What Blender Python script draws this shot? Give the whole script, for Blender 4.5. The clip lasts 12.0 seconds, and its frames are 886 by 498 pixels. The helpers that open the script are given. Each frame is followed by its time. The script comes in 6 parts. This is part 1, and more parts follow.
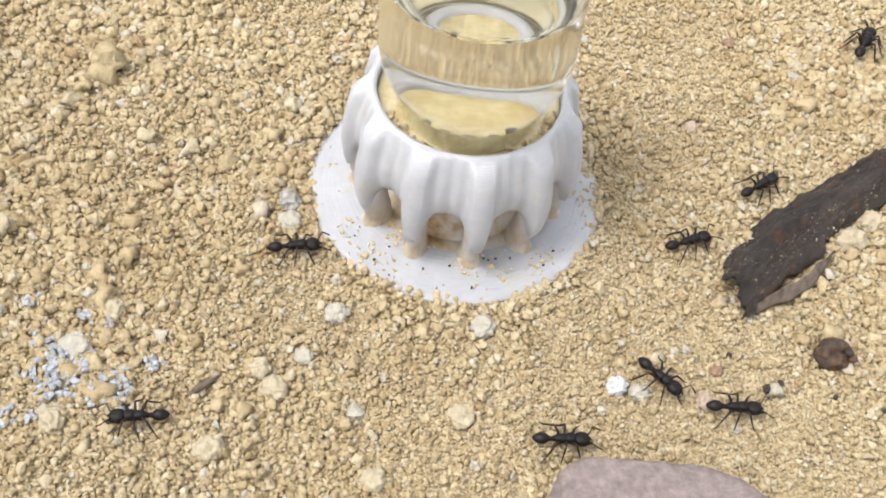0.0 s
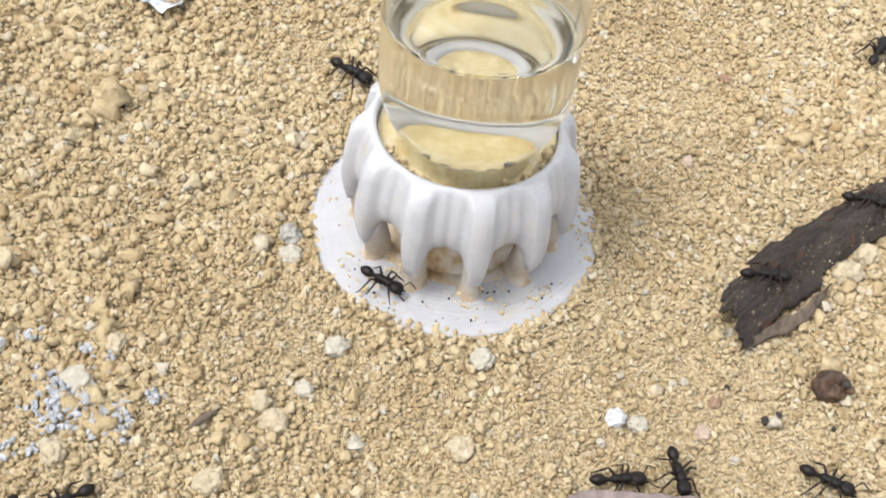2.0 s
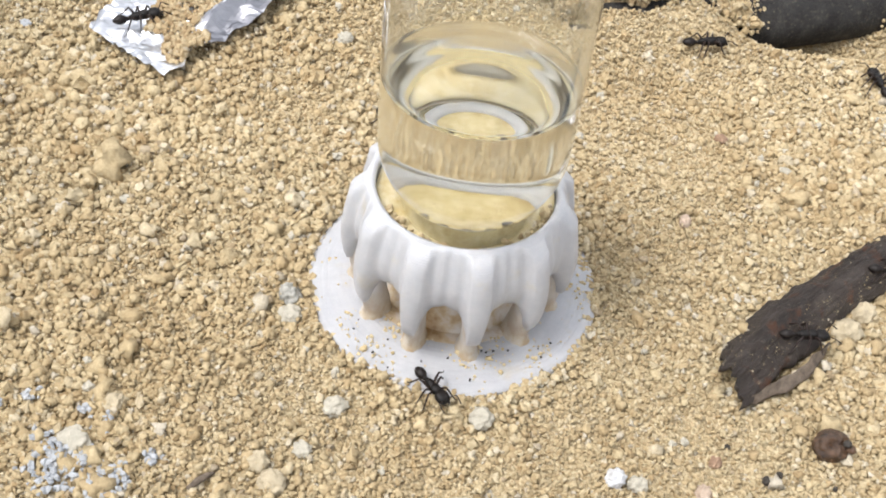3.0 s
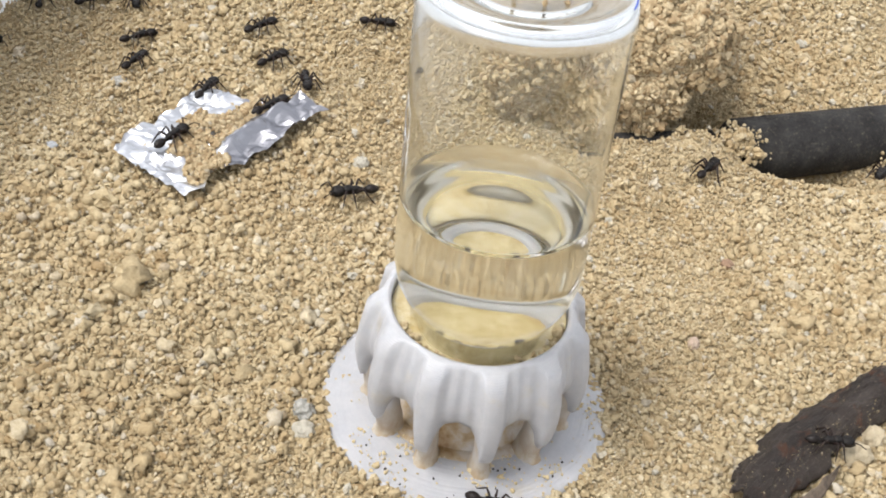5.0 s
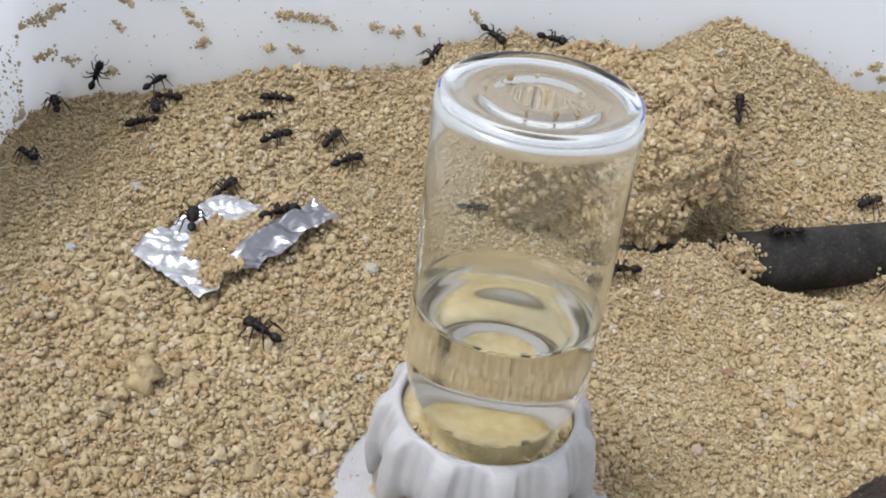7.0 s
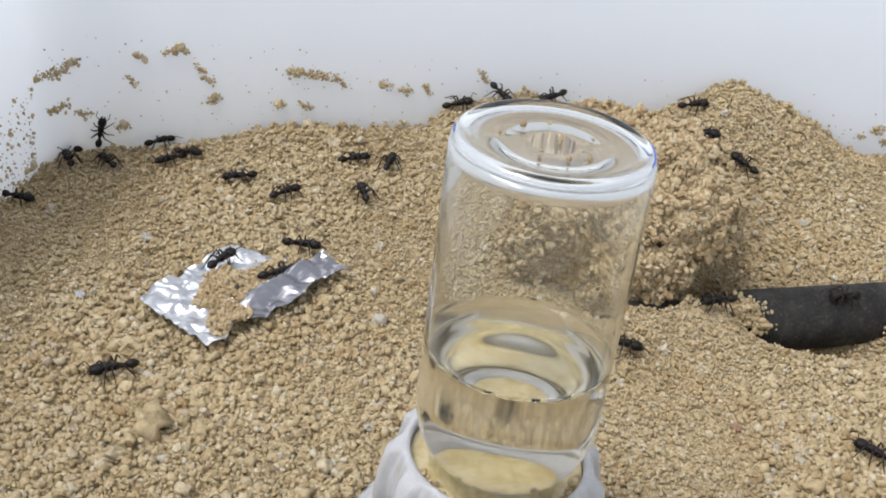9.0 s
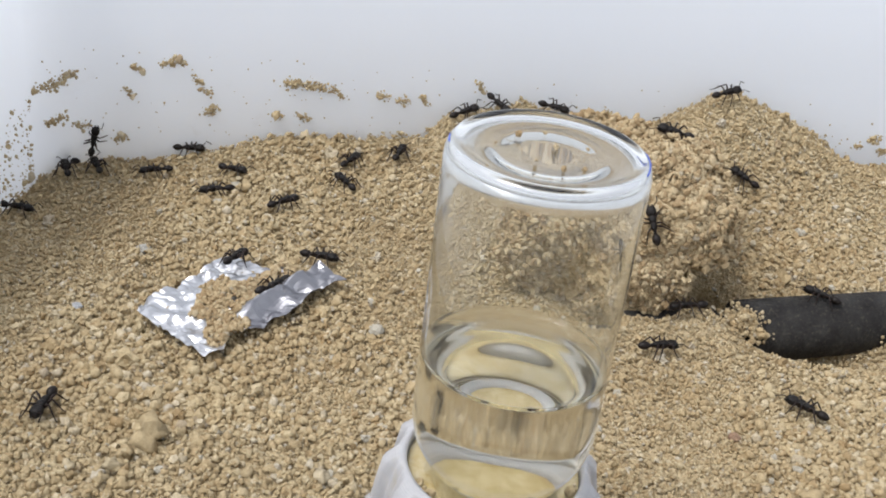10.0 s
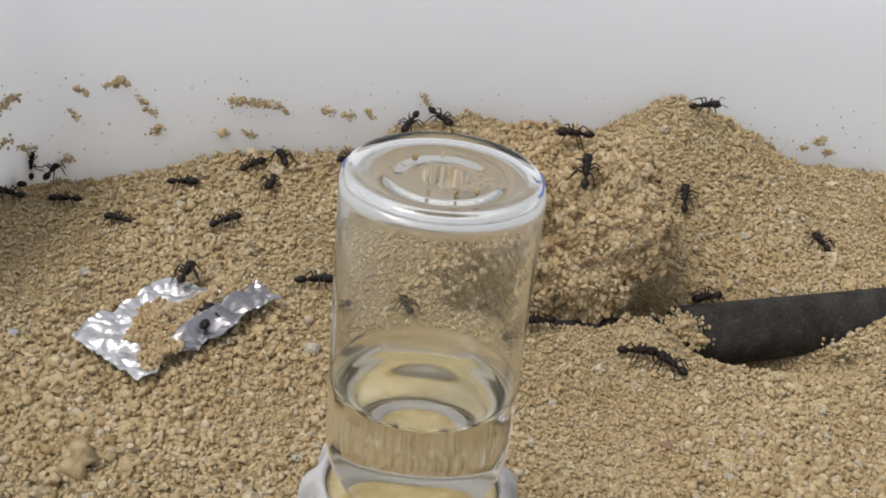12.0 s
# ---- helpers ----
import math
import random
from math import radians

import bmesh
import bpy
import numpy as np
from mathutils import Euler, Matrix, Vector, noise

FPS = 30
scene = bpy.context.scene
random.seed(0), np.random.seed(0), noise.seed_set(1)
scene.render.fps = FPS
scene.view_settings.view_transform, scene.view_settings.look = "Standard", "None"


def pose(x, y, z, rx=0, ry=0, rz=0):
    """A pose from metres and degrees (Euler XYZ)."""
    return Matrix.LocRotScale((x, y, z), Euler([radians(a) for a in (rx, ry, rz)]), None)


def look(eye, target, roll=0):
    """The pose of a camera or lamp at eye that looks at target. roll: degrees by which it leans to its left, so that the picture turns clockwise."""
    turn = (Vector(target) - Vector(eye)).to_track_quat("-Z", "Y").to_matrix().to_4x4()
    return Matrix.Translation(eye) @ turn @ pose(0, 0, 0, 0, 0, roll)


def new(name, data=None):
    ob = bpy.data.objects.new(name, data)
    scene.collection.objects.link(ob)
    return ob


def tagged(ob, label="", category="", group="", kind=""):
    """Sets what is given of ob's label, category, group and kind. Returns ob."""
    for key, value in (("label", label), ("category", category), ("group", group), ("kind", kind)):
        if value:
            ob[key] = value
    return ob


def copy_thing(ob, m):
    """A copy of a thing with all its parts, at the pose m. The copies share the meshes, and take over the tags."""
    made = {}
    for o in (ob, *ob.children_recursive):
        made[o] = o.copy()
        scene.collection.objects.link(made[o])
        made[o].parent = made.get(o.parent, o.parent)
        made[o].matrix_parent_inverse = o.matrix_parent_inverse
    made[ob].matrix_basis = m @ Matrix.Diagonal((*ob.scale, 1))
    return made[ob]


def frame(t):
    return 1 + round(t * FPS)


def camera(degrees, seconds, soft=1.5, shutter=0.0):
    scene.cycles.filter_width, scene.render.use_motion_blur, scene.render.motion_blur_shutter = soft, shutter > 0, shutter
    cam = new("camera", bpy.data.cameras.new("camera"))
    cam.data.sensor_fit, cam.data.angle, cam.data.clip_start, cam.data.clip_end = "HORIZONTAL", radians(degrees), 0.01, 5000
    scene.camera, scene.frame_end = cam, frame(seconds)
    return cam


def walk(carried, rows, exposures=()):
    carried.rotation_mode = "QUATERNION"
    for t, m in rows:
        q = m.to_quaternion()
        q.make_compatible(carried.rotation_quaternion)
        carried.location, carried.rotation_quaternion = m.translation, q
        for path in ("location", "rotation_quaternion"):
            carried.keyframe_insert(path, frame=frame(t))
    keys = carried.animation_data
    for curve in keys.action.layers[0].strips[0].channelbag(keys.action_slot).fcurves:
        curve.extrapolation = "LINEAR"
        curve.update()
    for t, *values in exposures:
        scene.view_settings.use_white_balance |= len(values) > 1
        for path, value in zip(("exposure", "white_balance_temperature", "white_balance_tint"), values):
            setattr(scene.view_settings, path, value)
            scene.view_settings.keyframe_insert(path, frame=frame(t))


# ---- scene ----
U = 0.01  # lengths below are written in centimetres

cam = camera(43.01, 12.0, 1.85)
# seconds, eye, target, roll
PATH = [
    (0.0, (-0.7571, -7.8943, 8.5927), (-0.0684, -0.2746, -0.6521), 7.51),
    (0.5, (-0.7511, -7.9058, 8.5965), (-0.0725, -0.2761, -0.6408), 7.42),
    (1.0, (-0.7628, -7.9118, 8.5894), (-0.0717, -0.2600, -0.6287), 7.41),
    (1.5, (-0.7464, -7.9187, 8.5943), (-0.0654, -0.2165, -0.5825), 7.23),
    (2.0, (-0.7558, -7.9726, 8.6438), (-0.0888, -0.0589, -0.3522), 7.14),
    (2.5, (-0.7446, -7.9854, 8.6612), (-0.1076, 0.1771, -0.1119), 6.83),
    (4.5, (-0.8143, -8.1274, 8.7231), (-0.2447, 0.8855, 0.8211), 6.58),
    (5.0, (-0.8635, -8.2360, 8.7290), (-0.3576, 1.0718, 1.1721), 6.56),
    (5.5, (-0.9048, -8.2596, 8.7744), (-0.4330, 1.3133, 1.5538), 6.64),
    (6.0, (-0.9309, -8.3077, 8.7448), (-0.4731, 1.5021, 1.8484), 6.73),
    (6.5, (-0.9596, -8.4680, 8.8263), (-0.5306, 1.4701, 2.1144), 6.75),
    (7.0, (-0.9809, -8.5902, 8.8071), (-0.5736, 1.4512, 2.2493), 7.02),
    (7.5, (-1.0022, -8.6872, 8.6713), (-0.6376, 1.5226, 2.3763), 7.18),
    (9.5, (-1.0696, -8.7708, 8.6705), (-0.7466, 1.6697, 2.7635), 7.41),
    (10.0, (-1.0318, -8.7790, 8.6693), (-0.7131, 1.6920, 2.8165), 7.23),
    (10.5, (-0.8965, -8.7495, 8.7488), (-0.5406, 1.7211, 2.8973), 6.97),
    (11.0, (-0.7628, -8.7352, 8.7908), (-0.3910, 1.7367, 2.9427), 6.58),
    (11.5, (-0.5277, -8.7345, 8.8630), (-0.1337, 1.7444, 3.0288), 6.28),
    (12.0, (-0.2878, -8.7337, 8.9304), (0.1371, 1.7536, 3.1134), 5.91),
]
# seconds, stops, kelvin, tint
EXPOSURE = [(0, 0.74, 6500, 10), (2.5, 0.76, 6500, 10), (4.5, 0.63, 6560, 10), (5.5, 0.45, 6540, 10), (6.5, 0.14, 6410, 10), (7.5, 0.17, 6380, 10), (9.5, 0.14, 6380, 10), (10.5, 0.15, 6480, 11), (11.5, 0.16, 6640, 11), (12, -0.17, 6900, 11)]
walk(cam, [(t, look([U * c for c in e], [U * c for c in g], r)) for t, e, g, r in PATH], EXPOSURE)

# ---- light: soft daylight from high on the far left ----
SUN_FROM = Vector((-0.52, -0.22, 1.1)).normalized()
world = bpy.data.worlds.new("daylight")
world.use_nodes = True
scene.world = world
sky = world.node_tree.nodes.new("ShaderNodeTexSky")
sky.sky_type, sky.sun_disc = "NISHITA", False
sky.sun_elevation = math.asin(SUN_FROM.z)
sky.sun_rotation = math.atan2(SUN_FROM.x, SUN_FROM.y)
sky.dust_density, sky.air_density, sky.ozone_density = 2.0, 1.0, 1.0
haze = world.node_tree.nodes.new("ShaderNodeHueSaturation")  # overcast: the blue is washed out
haze.inputs["Saturation"].default_value, haze.inputs["Value"].default_value = 0.2, 1.0
world.node_tree.links.new(sky.outputs[0], haze.inputs["Color"])
world.node_tree.links.new(haze.outputs[0], world.node_tree.nodes["Background"].inputs[0])
world.node_tree.nodes["Background"].inputs[1].default_value = 0.24
sun = new("sun", bpy.data.lights.new("sun", "SUN"))
sun.data.energy, sun.data.angle, sun.data.color = 1.4, radians(16), (1, 0.965, 0.92)
sun.matrix_world = look((0, 0, 1), Vector((0, 0, 1)) - SUN_FROM)


# ---- materials ----
def shader(name, rough=0.6, metal=0.0, color=(0.5, 0.5, 0.5)):
    m = bpy.data.materials.new(name)
    m.use_nodes = True
    b = m.node_tree.nodes["Principled BSDF"]
    b.inputs["Base Color"].default_value = (*color, 1)
    b.inputs["Roughness"].default_value, b.inputs["Metallic"].default_value = rough, metal
    return m, m.node_tree.nodes, m.node_tree.links, b


def ramp(n, l, source, stops, interpolation="LINEAR"):
    r = n.new("ShaderNodeValToRGB")
    r.color_ramp.interpolation = interpolation
    while len(r.color_ramp.elements) < len(stops):
        r.color_ramp.elements.new(0.5)
    for e, (p, c) in zip(r.color_ramp.elements, stops):
        e.position, e.color = p, (*c, 1)
    l.new(source, r.inputs[0])
    return r.outputs[0]


def noise_tex(n, l, scale, detail=4.0, rough=0.55, stretch=(1, 1, 1)):
    """Noise in object space; scale counts cells a centimetre."""
    c, mp, t = n.new("ShaderNodeTexCoord"), n.new("ShaderNodeMapping"), n.new("ShaderNodeTexNoise")
    mp.inputs["Scale"].default_value = stretch
    t.inputs["Scale"].default_value, t.inputs["Detail"].default_value, t.inputs["Roughness"].default_value = scale / U, detail, rough
    l.new(c.outputs["Object"], mp.inputs[0]), l.new(mp.outputs[0], t.inputs[0])
    return t.outputs["Fac"]


def mix(n, l, fac, a, b, mode="MIX"):
    x = n.new("ShaderNodeMix")
    x.data_type, x.blend_type = "RGBA", mode
    for i, v in ((0, fac), (6, a), (7, b)):
        if isinstance(v, (int, float)):
            x.inputs[i].default_value = v
        elif isinstance(v, tuple):
            x.inputs[i].default_value = (*v, 1)
        else:
            l.new(v, x.inputs[i])
    return x.outputs[2]


def bump(n, l, b, height, depth, strength=1.0):
    k = n.new("ShaderNodeBump")
    k.inputs["Distance"].default_value, k.inputs["Strength"].default_value = depth * U, strength
    l.new(height, k.inputs["Height"]), l.new(k.outputs[0], b.inputs["Normal"])


def grainy(name, stops, spots, rough=0.85):
    """Loose grains: each takes its tone from its island, with fine mottling on it."""
    m, n, l, b = shader(name, rough)
    tone = ramp(n, l, n.new("ShaderNodeNewGeometry").outputs["Random Per Island"], stops)
    mott = ramp(n, l, noise_tex(n, l, 28, 6, 0.7), ((0.3, (0.80, 0.76, 0.70)), (0.65, (1.06, 1.06, 1.06))))
    stain = ramp(n, l, noise_tex(n, l, 0.45, 3), ((0.35, spots), (0.6, (1, 1, 1))))
    l.new(mix(n, l, 1.0, mix(n, l, 1.0, tone, mott, "MULTIPLY"), stain, "MULTIPLY"), b.inputs["Base Color"])
    b.inputs["Specular IOR Level"].default_value = 0.12
    bump(n, l, b, noise_tex(n, l, 45, 5, 0.75), 0.014, 1.0)
    return m


SAND = grainy("sand", ((0.0, (0.359, 0.266, 0.148)), (0.06, (0.430, 0.338, 0.202)), (0.45, (0.477, 0.389, 0.243)), (0.78, (0.514, 0.432, 0.281)),
                       (0.92, (0.575, 0.502, 0.363)), (0.975, (0.519, 0.480, 0.400)), (1.0, (0.359, 0.280, 0.173))), (0.93, 0.90, 0.86))
# Browner copy of the sand; on the clod its colour holds the shading.
BROWN_SHADE_SAND = grainy("brown_shade_sand", ((0.0, (0.33, 0.24, 0.138)), (0.5, (0.45, 0.36, 0.225)), (0.95, (0.53, 0.445, 0.30)), (1.0, (0.40, 0.36, 0.285))), (0.9, 0.86, 0.8))
PLASTER = grainy("plaster", ((0, (0.38, 0.405, 0.44)), (1, (0.49, 0.515, 0.55))), (0.9, 0.9, 0.9))


def stone(name, a, b_, rough=0.7, scale=6):
    m, n, l, b = shader(name, rough)
    l.new(ramp(n, l, noise_tex(n, l, scale, 6, 0.65), ((0.3, a), (0.7, b_))), b.inputs["Base Color"])
    bump(n, l, b, noise_tex(n, l, scale * 3, 6, 0.7), 0.03, 0.8)
    return m


WHITE_STONE = stone("white_stone", (0.42, 0.42, 0.42), (0.58, 0.58, 0.59), 0.45)
PALE_STONE = stone("pale_stone", (0.33, 0.305, 0.245), (0.53, 0.49, 0.40), scale=9)
YELLOW_STONE = stone("yellow_stone", (0.34, 0.28, 0.185), (0.53, 0.45, 0.31), scale=9)
GREY_STONE = stone("grey_stone", (0.16, 0.16, 0.14), (0.52, 0.50, 0.45), scale=14)
PINK_STONE = stone("pink_stone", (0.36, 0.27, 0.20), (0.46, 0.36, 0.28))
RED_STONE = stone("red_stone", (0.22, 0.13, 0.08), (0.30, 0.20, 0.13))
PALE_CRUMB = stone("pale_crumb", (0.50, 0.38, 0.19), (0.62, 0.53, 0.35))
# Black of real crumbs; also painted shade in the husk's and wick's hollows.
BLACK_CRUMB_AND_HOLE = stone("black_crumb", (0.015, 0.012, 0.010), (0.05, 0.04, 0.03))
SEED = stone("seed", (0.010, 0.006, 0.005), (0.13, 0.068, 0.034), 0.42, 9)
BRICK = stone("brick", (0.15, 0.115, 0.105), (0.29, 0.235, 0.22), 0.85, 11)


def make_bark():
    m, n, l, b = shader("bark", 0.62)
    c = ramp(n, l, noise_tex(n, l, 2.6, 8, 0.7, (0.45, 1.6, 1)), ((0.30, (0.016, 0.011, 0.009)), (0.46, (0.052, 0.037, 0.030)), (0.60, (0.085, 0.064, 0.053)), (0.74, (0.15, 0.12, 0.10))))
    rust = ramp(n, l, noise_tex(n, l, 4.5, 5), ((0.57, (0, 0, 0)), (0.68, (1, 1, 1))))
    c = mix(n, l, rust, c, (0.125, 0.050, 0.024))
    dust = ramp(n, l, noise_tex(n, l, 17, 8, 0.8), ((0.56, (0, 0, 0)), (0.66, (0.8, 0.8, 0.8))))
    l.new(mix(n, l, dust, c, (0.22, 0.18, 0.14)), b.inputs["Base Color"])
    bump(n, l, b, noise_tex(n, l, 9, 10, 0.85, (0.5, 1.5, 1)), 0.22)
    return m


BARK = make_bark()
TORN = stone("torn_bark", (0.055, 0.040, 0.030), (0.20, 0.155, 0.115), 0.9, 9)


def make_print():
    """White printed plastic: fine level layers, a little light passing into it, brown smears low down in the openings."""
    m, n, l, b = shader("printed_plastic", 0.42)
    stain = ramp(n, l, noise_tex(n, l, 2.2, 5, 0.6), ((0.60, (0.408, 0.412, 0.43)), (0.78, (0.41, 0.37, 0.29))))
    cloud = ramp(n, l, noise_tex(n, l, 7, 6, 0.7), ((0.3, (0.90, 0.90, 0.91)), (0.7, (1.07, 1.06, 1.04))))
    l.new(mix(n, l, 1.0, stain, cloud, "MULTIPLY"), b.inputs["Base Color"])
    b.inputs["Subsurface Weight"].default_value = 1.0
    b.inputs["Subsurface Radius"].default_value = (0.0042, 0.0039, 0.0037)
    c, w = n.new("ShaderNodeTexCoord"), n.new("ShaderNodeTexWave")
    w.wave_type, w.bands_direction = "BANDS", "Z"
    w.inputs["Scale"].default_value, w.inputs["Distortion"].default_value = 19 / U, 0.1
    l.new(c.outputs["Object"], w.inputs[0])
    bump(n, l, b, w.outputs["Fac"], 0.0028, 0.55)
    return m


PRINT = make_print()


def make_stained():
    m, n, l, b = shader("stained_plastic", 0.5)
    l.new(ramp(n, l, noise_tex(n, l, 3.0, 6, 0.6), ((0.34, (0.26, 0.155, 0.065)), (0.46, (0.42, 0.315, 0.19)), (0.60, (0.54, 0.50, 0.45)))), b.inputs["Base Color"])
    b.inputs["Subsurface Weight"].default_value = 0.3
    b.inputs["Subsurface Radius"].default_value = (0.0012, 0.001, 0.0008)
    return m


STAINED = make_stained()


def make_pillar():
    """The printed plastic where ants have smeared it brown."""
    m, n, l, b = shader("smeared_plastic", 0.45)
    dirt = ramp(n, l, noise_tex(n, l, 4.5, 6, 0.65, (1, 1, 0.5)), ((0.40, (0.33, 0.23, 0.12)), (0.52, (0.42, 0.35, 0.25)), (0.66, (0.45, 0.435, 0.43))))
    up = n.new("ShaderNodeSeparateXYZ")
    l.new(n.new("ShaderNodeTexCoord").outputs["Object"], up.inputs[0])
    worn = ramp(n, l, up.outputs["Z"], ((0.0012, (0.0, 0.0, 0.0)), (0.0046, (0.55, 0.55, 0.55))))
    l.new(mix(n, l, worn, dirt, (0.41, 0.408, 0.415)), b.inputs["Base Color"])
    b.inputs["Subsurface Weight"].default_value = 0.6
    b.inputs["Subsurface Radius"].default_value = (0.0022, 0.0018, 0.0015)
    return m


PILLAR = make_pillar()


def clear(name, color, ior, rough=0.0):
    m = bpy.data.materials.new(name)
    m.use_nodes = True
    n, l = m.node_tree.nodes, m.node_tree.links
    n.remove(n["Principled BSDF"])
    g = n.new("ShaderNodeBsdfGlass")
    g.inputs["Color"].default_value, g.inputs["Roughness"].default_value, g.inputs["IOR"].default_value = (*color, 1), rough, ior
    l.new(g.outputs[0], n["Material Output"].inputs[0])
    return m


SOFT_GLASS = clear("thick_glass", (0.985, 0.99, 0.99), 1.5, 0.10)
GLASS = clear("glass", (0.985, 0.99, 0.985), 1.5)
LIQUID = clear("sugar_water", (0.995, 0.991, 0.97), 1.36)
LIQUID_SIDE = clear("sugar_water_on_glass", (0.992, 0.985, 0.95), 1.36 / 1.5, 0.15)
SYRUP = stone("syrup", (0.44, 0.335, 0.14), (0.62, 0.56, 0.40), 0.14, 3.5)
WICK = stone("wick", (0.40, 0.30, 0.13), (0.60, 0.52, 0.31), 0.8, 7)
# Solid blue that stands in for light refracted in the glass rim.
BLUE_GLINT = shader("blue_glint", 0.3, 0, (0.05, 0.10, 0.45))[0]


def make_foil():
    m, n, l, b = shader("foil", 0.3, 1.0, (0.62, 0.63, 0.655))
    bump(n, l, b, noise_tex(n, l, 5, 5, 0.6), 0.015, 0.35)
    l.new(ramp(n, l, noise_tex(n, l, 2, 3), ((0.3, (0.28,) * 3), (0.7, (0.48,) * 3))), b.inputs["Roughness"])
    return m


FOIL = make_foil()
# Darker grey copy of the foil; a dark reflection is put into its colour.
DIM_REFLECTION_FOIL = shader("dim_reflection_foil", 0.34, 1.0, (0.33, 0.33, 0.355))[0]


def make_rubber():
    m, n, l, b = shader("rubber", 0.78)
    b.inputs["Specular IOR Level"].default_value = 0.3
    c = ramp(n, l, noise_tex(n, l, 2.5, 6, 0.6), ((0.3, (0.011, 0.010, 0.010)), (0.55, (0.030, 0.029, 0.028)), (0.75, (0.062, 0.058, 0.054))))
    dust = ramp(n, l, noise_tex(n, l, 16, 8, 0.8), ((0.54, (0, 0, 0)), (0.72, (0.65, 0.65, 0.65))))
    l.new(mix(n, l, dust, c, (0.22, 0.18, 0.13)), b.inputs["Base Color"])
    bump(n, l, b, noise_tex(n, l, 14, 7, 0.75), 0.06)
    return m


RUBBER = make_rubber()


def make_tub():
    m, n, l, b = shader("tub_plastic", 0.38)
    c = ramp(n, l, noise_tex(n, l, 0.35, 5, 0.6), ((0.3, (0.835, 0.87, 0.925)), (0.7, (0.865, 0.895, 0.945))))
    smear = ramp(n, l, noise_tex(n, l, 1.6, 6, 0.7), ((0.62, (0, 0, 0)), (0.8, (0.55, 0.55, 0.55))))
    low = n.new("ShaderNodeSeparateXYZ")
    l.new(n.new("ShaderNodeTexCoord").outputs["Object"], low.inputs[0])
    band = ramp(n, l, low.outputs["Z"], ((0.0, (1, 1, 1)), (0.016, (0, 0, 0))))
    l.new(mix(n, l, mix(n, l, 1.0, smear, band, "MULTIPLY"), c, (0.50, 0.44, 0.36)), b.inputs["Base Color"])
    bump(n, l, b, noise_tex(n, l, 2, 3), 0.004)
    thin, part_of = n.new("ShaderNodeBsdfTranslucent"), n.new("ShaderNodeMixShader")
    thin.inputs["Color"].default_value, part_of.inputs[0].default_value = (0.95, 0.968, 0.995, 1), 0.6
    l.new(b.outputs[0], part_of.inputs[1]), l.new(thin.outputs[0], part_of.inputs[2]), l.new(part_of.outputs[0], n["Material Output"].inputs[0])
    return m


TUB = make_tub()


def make_ant():
    m, n, l, b = shader("ant_shell", 0.5)
    b.inputs["Specular IOR Level"].default_value = 0.22
    l.new(ramp(n, l, noise_tex(n, l, 18, 3), ((0.35, (0.004, 0.0035, 0.0035)), (0.75, (0.013, 0.009, 0.007)))), b.inputs["Base Color"])
    bump(n, l, b, noise_tex(n, l, 60, 3, 0.7), 0.004)
    return m


ANT = make_ant()
ANT_RED = shader("ant_gaster", 0.5, 0, (0.008, 0.005, 0.004))[0]
ANT_LEG = shader("ant_leg", 0.5, 0, (0.016, 0.009, 0.007))[0]
for m in (ANT_RED, ANT_LEG):
    m.node_tree.nodes["Principled BSDF"].inputs["Specular IOR Level"].default_value = 0.25


# ---- lie of the sand (centimetres) ----
WAVES = [(random.Random(7 + k).uniform(0.5, 1) * (0.7 * 1.45 ** k), random.Random(50 + k).uniform(0, 6.28),
          random.Random(90 + k).uniform(0, 6.28), 0.034 / 1.28 ** k) for k in range(14)]


def ease(a, b, v):
    t = np.clip((v - a) / (b - a), 0, 1)
    return t * t * (3 - 2 * t)


def mound(x, y, cx, cy, sx, sy):
    return np.exp(-((x - cx) / sx) ** 2 - ((y - cy) / sy) ** 2)


def rough(x, y):
    return sum(a * np.sin(f * (x * math.cos(d) + y * math.sin(d)) + p) for f, d, p, a in WAVES)


def sand(x, y):
    """Height of the sand bed: level round the feeder, falling to the far corner, heaped against the back wall."""
    x, y = np.asarray(x, float), np.asarray(y, float)
    far = ease(2, 10.5, y)
    h = far * (-0.2 - 0.75 * ease(-3, -6.5, x))
    h = h + 0.26 * mound(x, y, -1.6, 4.4, 2.4, 1.9) + 0.12 * mound(x, y, 3.4, 2.2, 1.7, 1.2)
    h = h - 1.0 * mound(x, y, 5.5, 5.95, 1.6, 0.85)
    h = h + 1.34 * mound(x, y, 4.6, 11.4, 1.05, 2.1) + 0.78 * mound(x, y, 6.15, 11.5, 0.85, 1.7)
    h = h + 0.80 * mound(x, y, 1.2, 11.4, 2.9, 1.7) * ease(-1.15, -0.6, x)
    h = h + 1.0 * mound(x, y, 2.1, 9.2, 1.4, 1.3)
    h = h - 1.3 * mound(x, y, 3.5, 7.0, 0.55, 0.5)
    h = h + 0.30 * mound(x, y, 8.3, 11.4, 1.4, 2.0)
    h = h - 0.48 * mound(x, y, 2.3, 5.95, 0.7, 0.34)
    h = h + 0.34 * mound(x, y, 3.55, 5.6, 0.6, 0.42)
    clods = rough(x * 2.3 + 1, y * 2.3 - 4) * ease(6.5, 9, y) * ease(-3, 1, x)
    return h + rough(x, y) * (0.6 + 0.8 * ease(3, 8, y)) + 1.3 * clods


LUMP = ((2.05, 7.3, 0.66), (1.82, 1.3, 1.14))


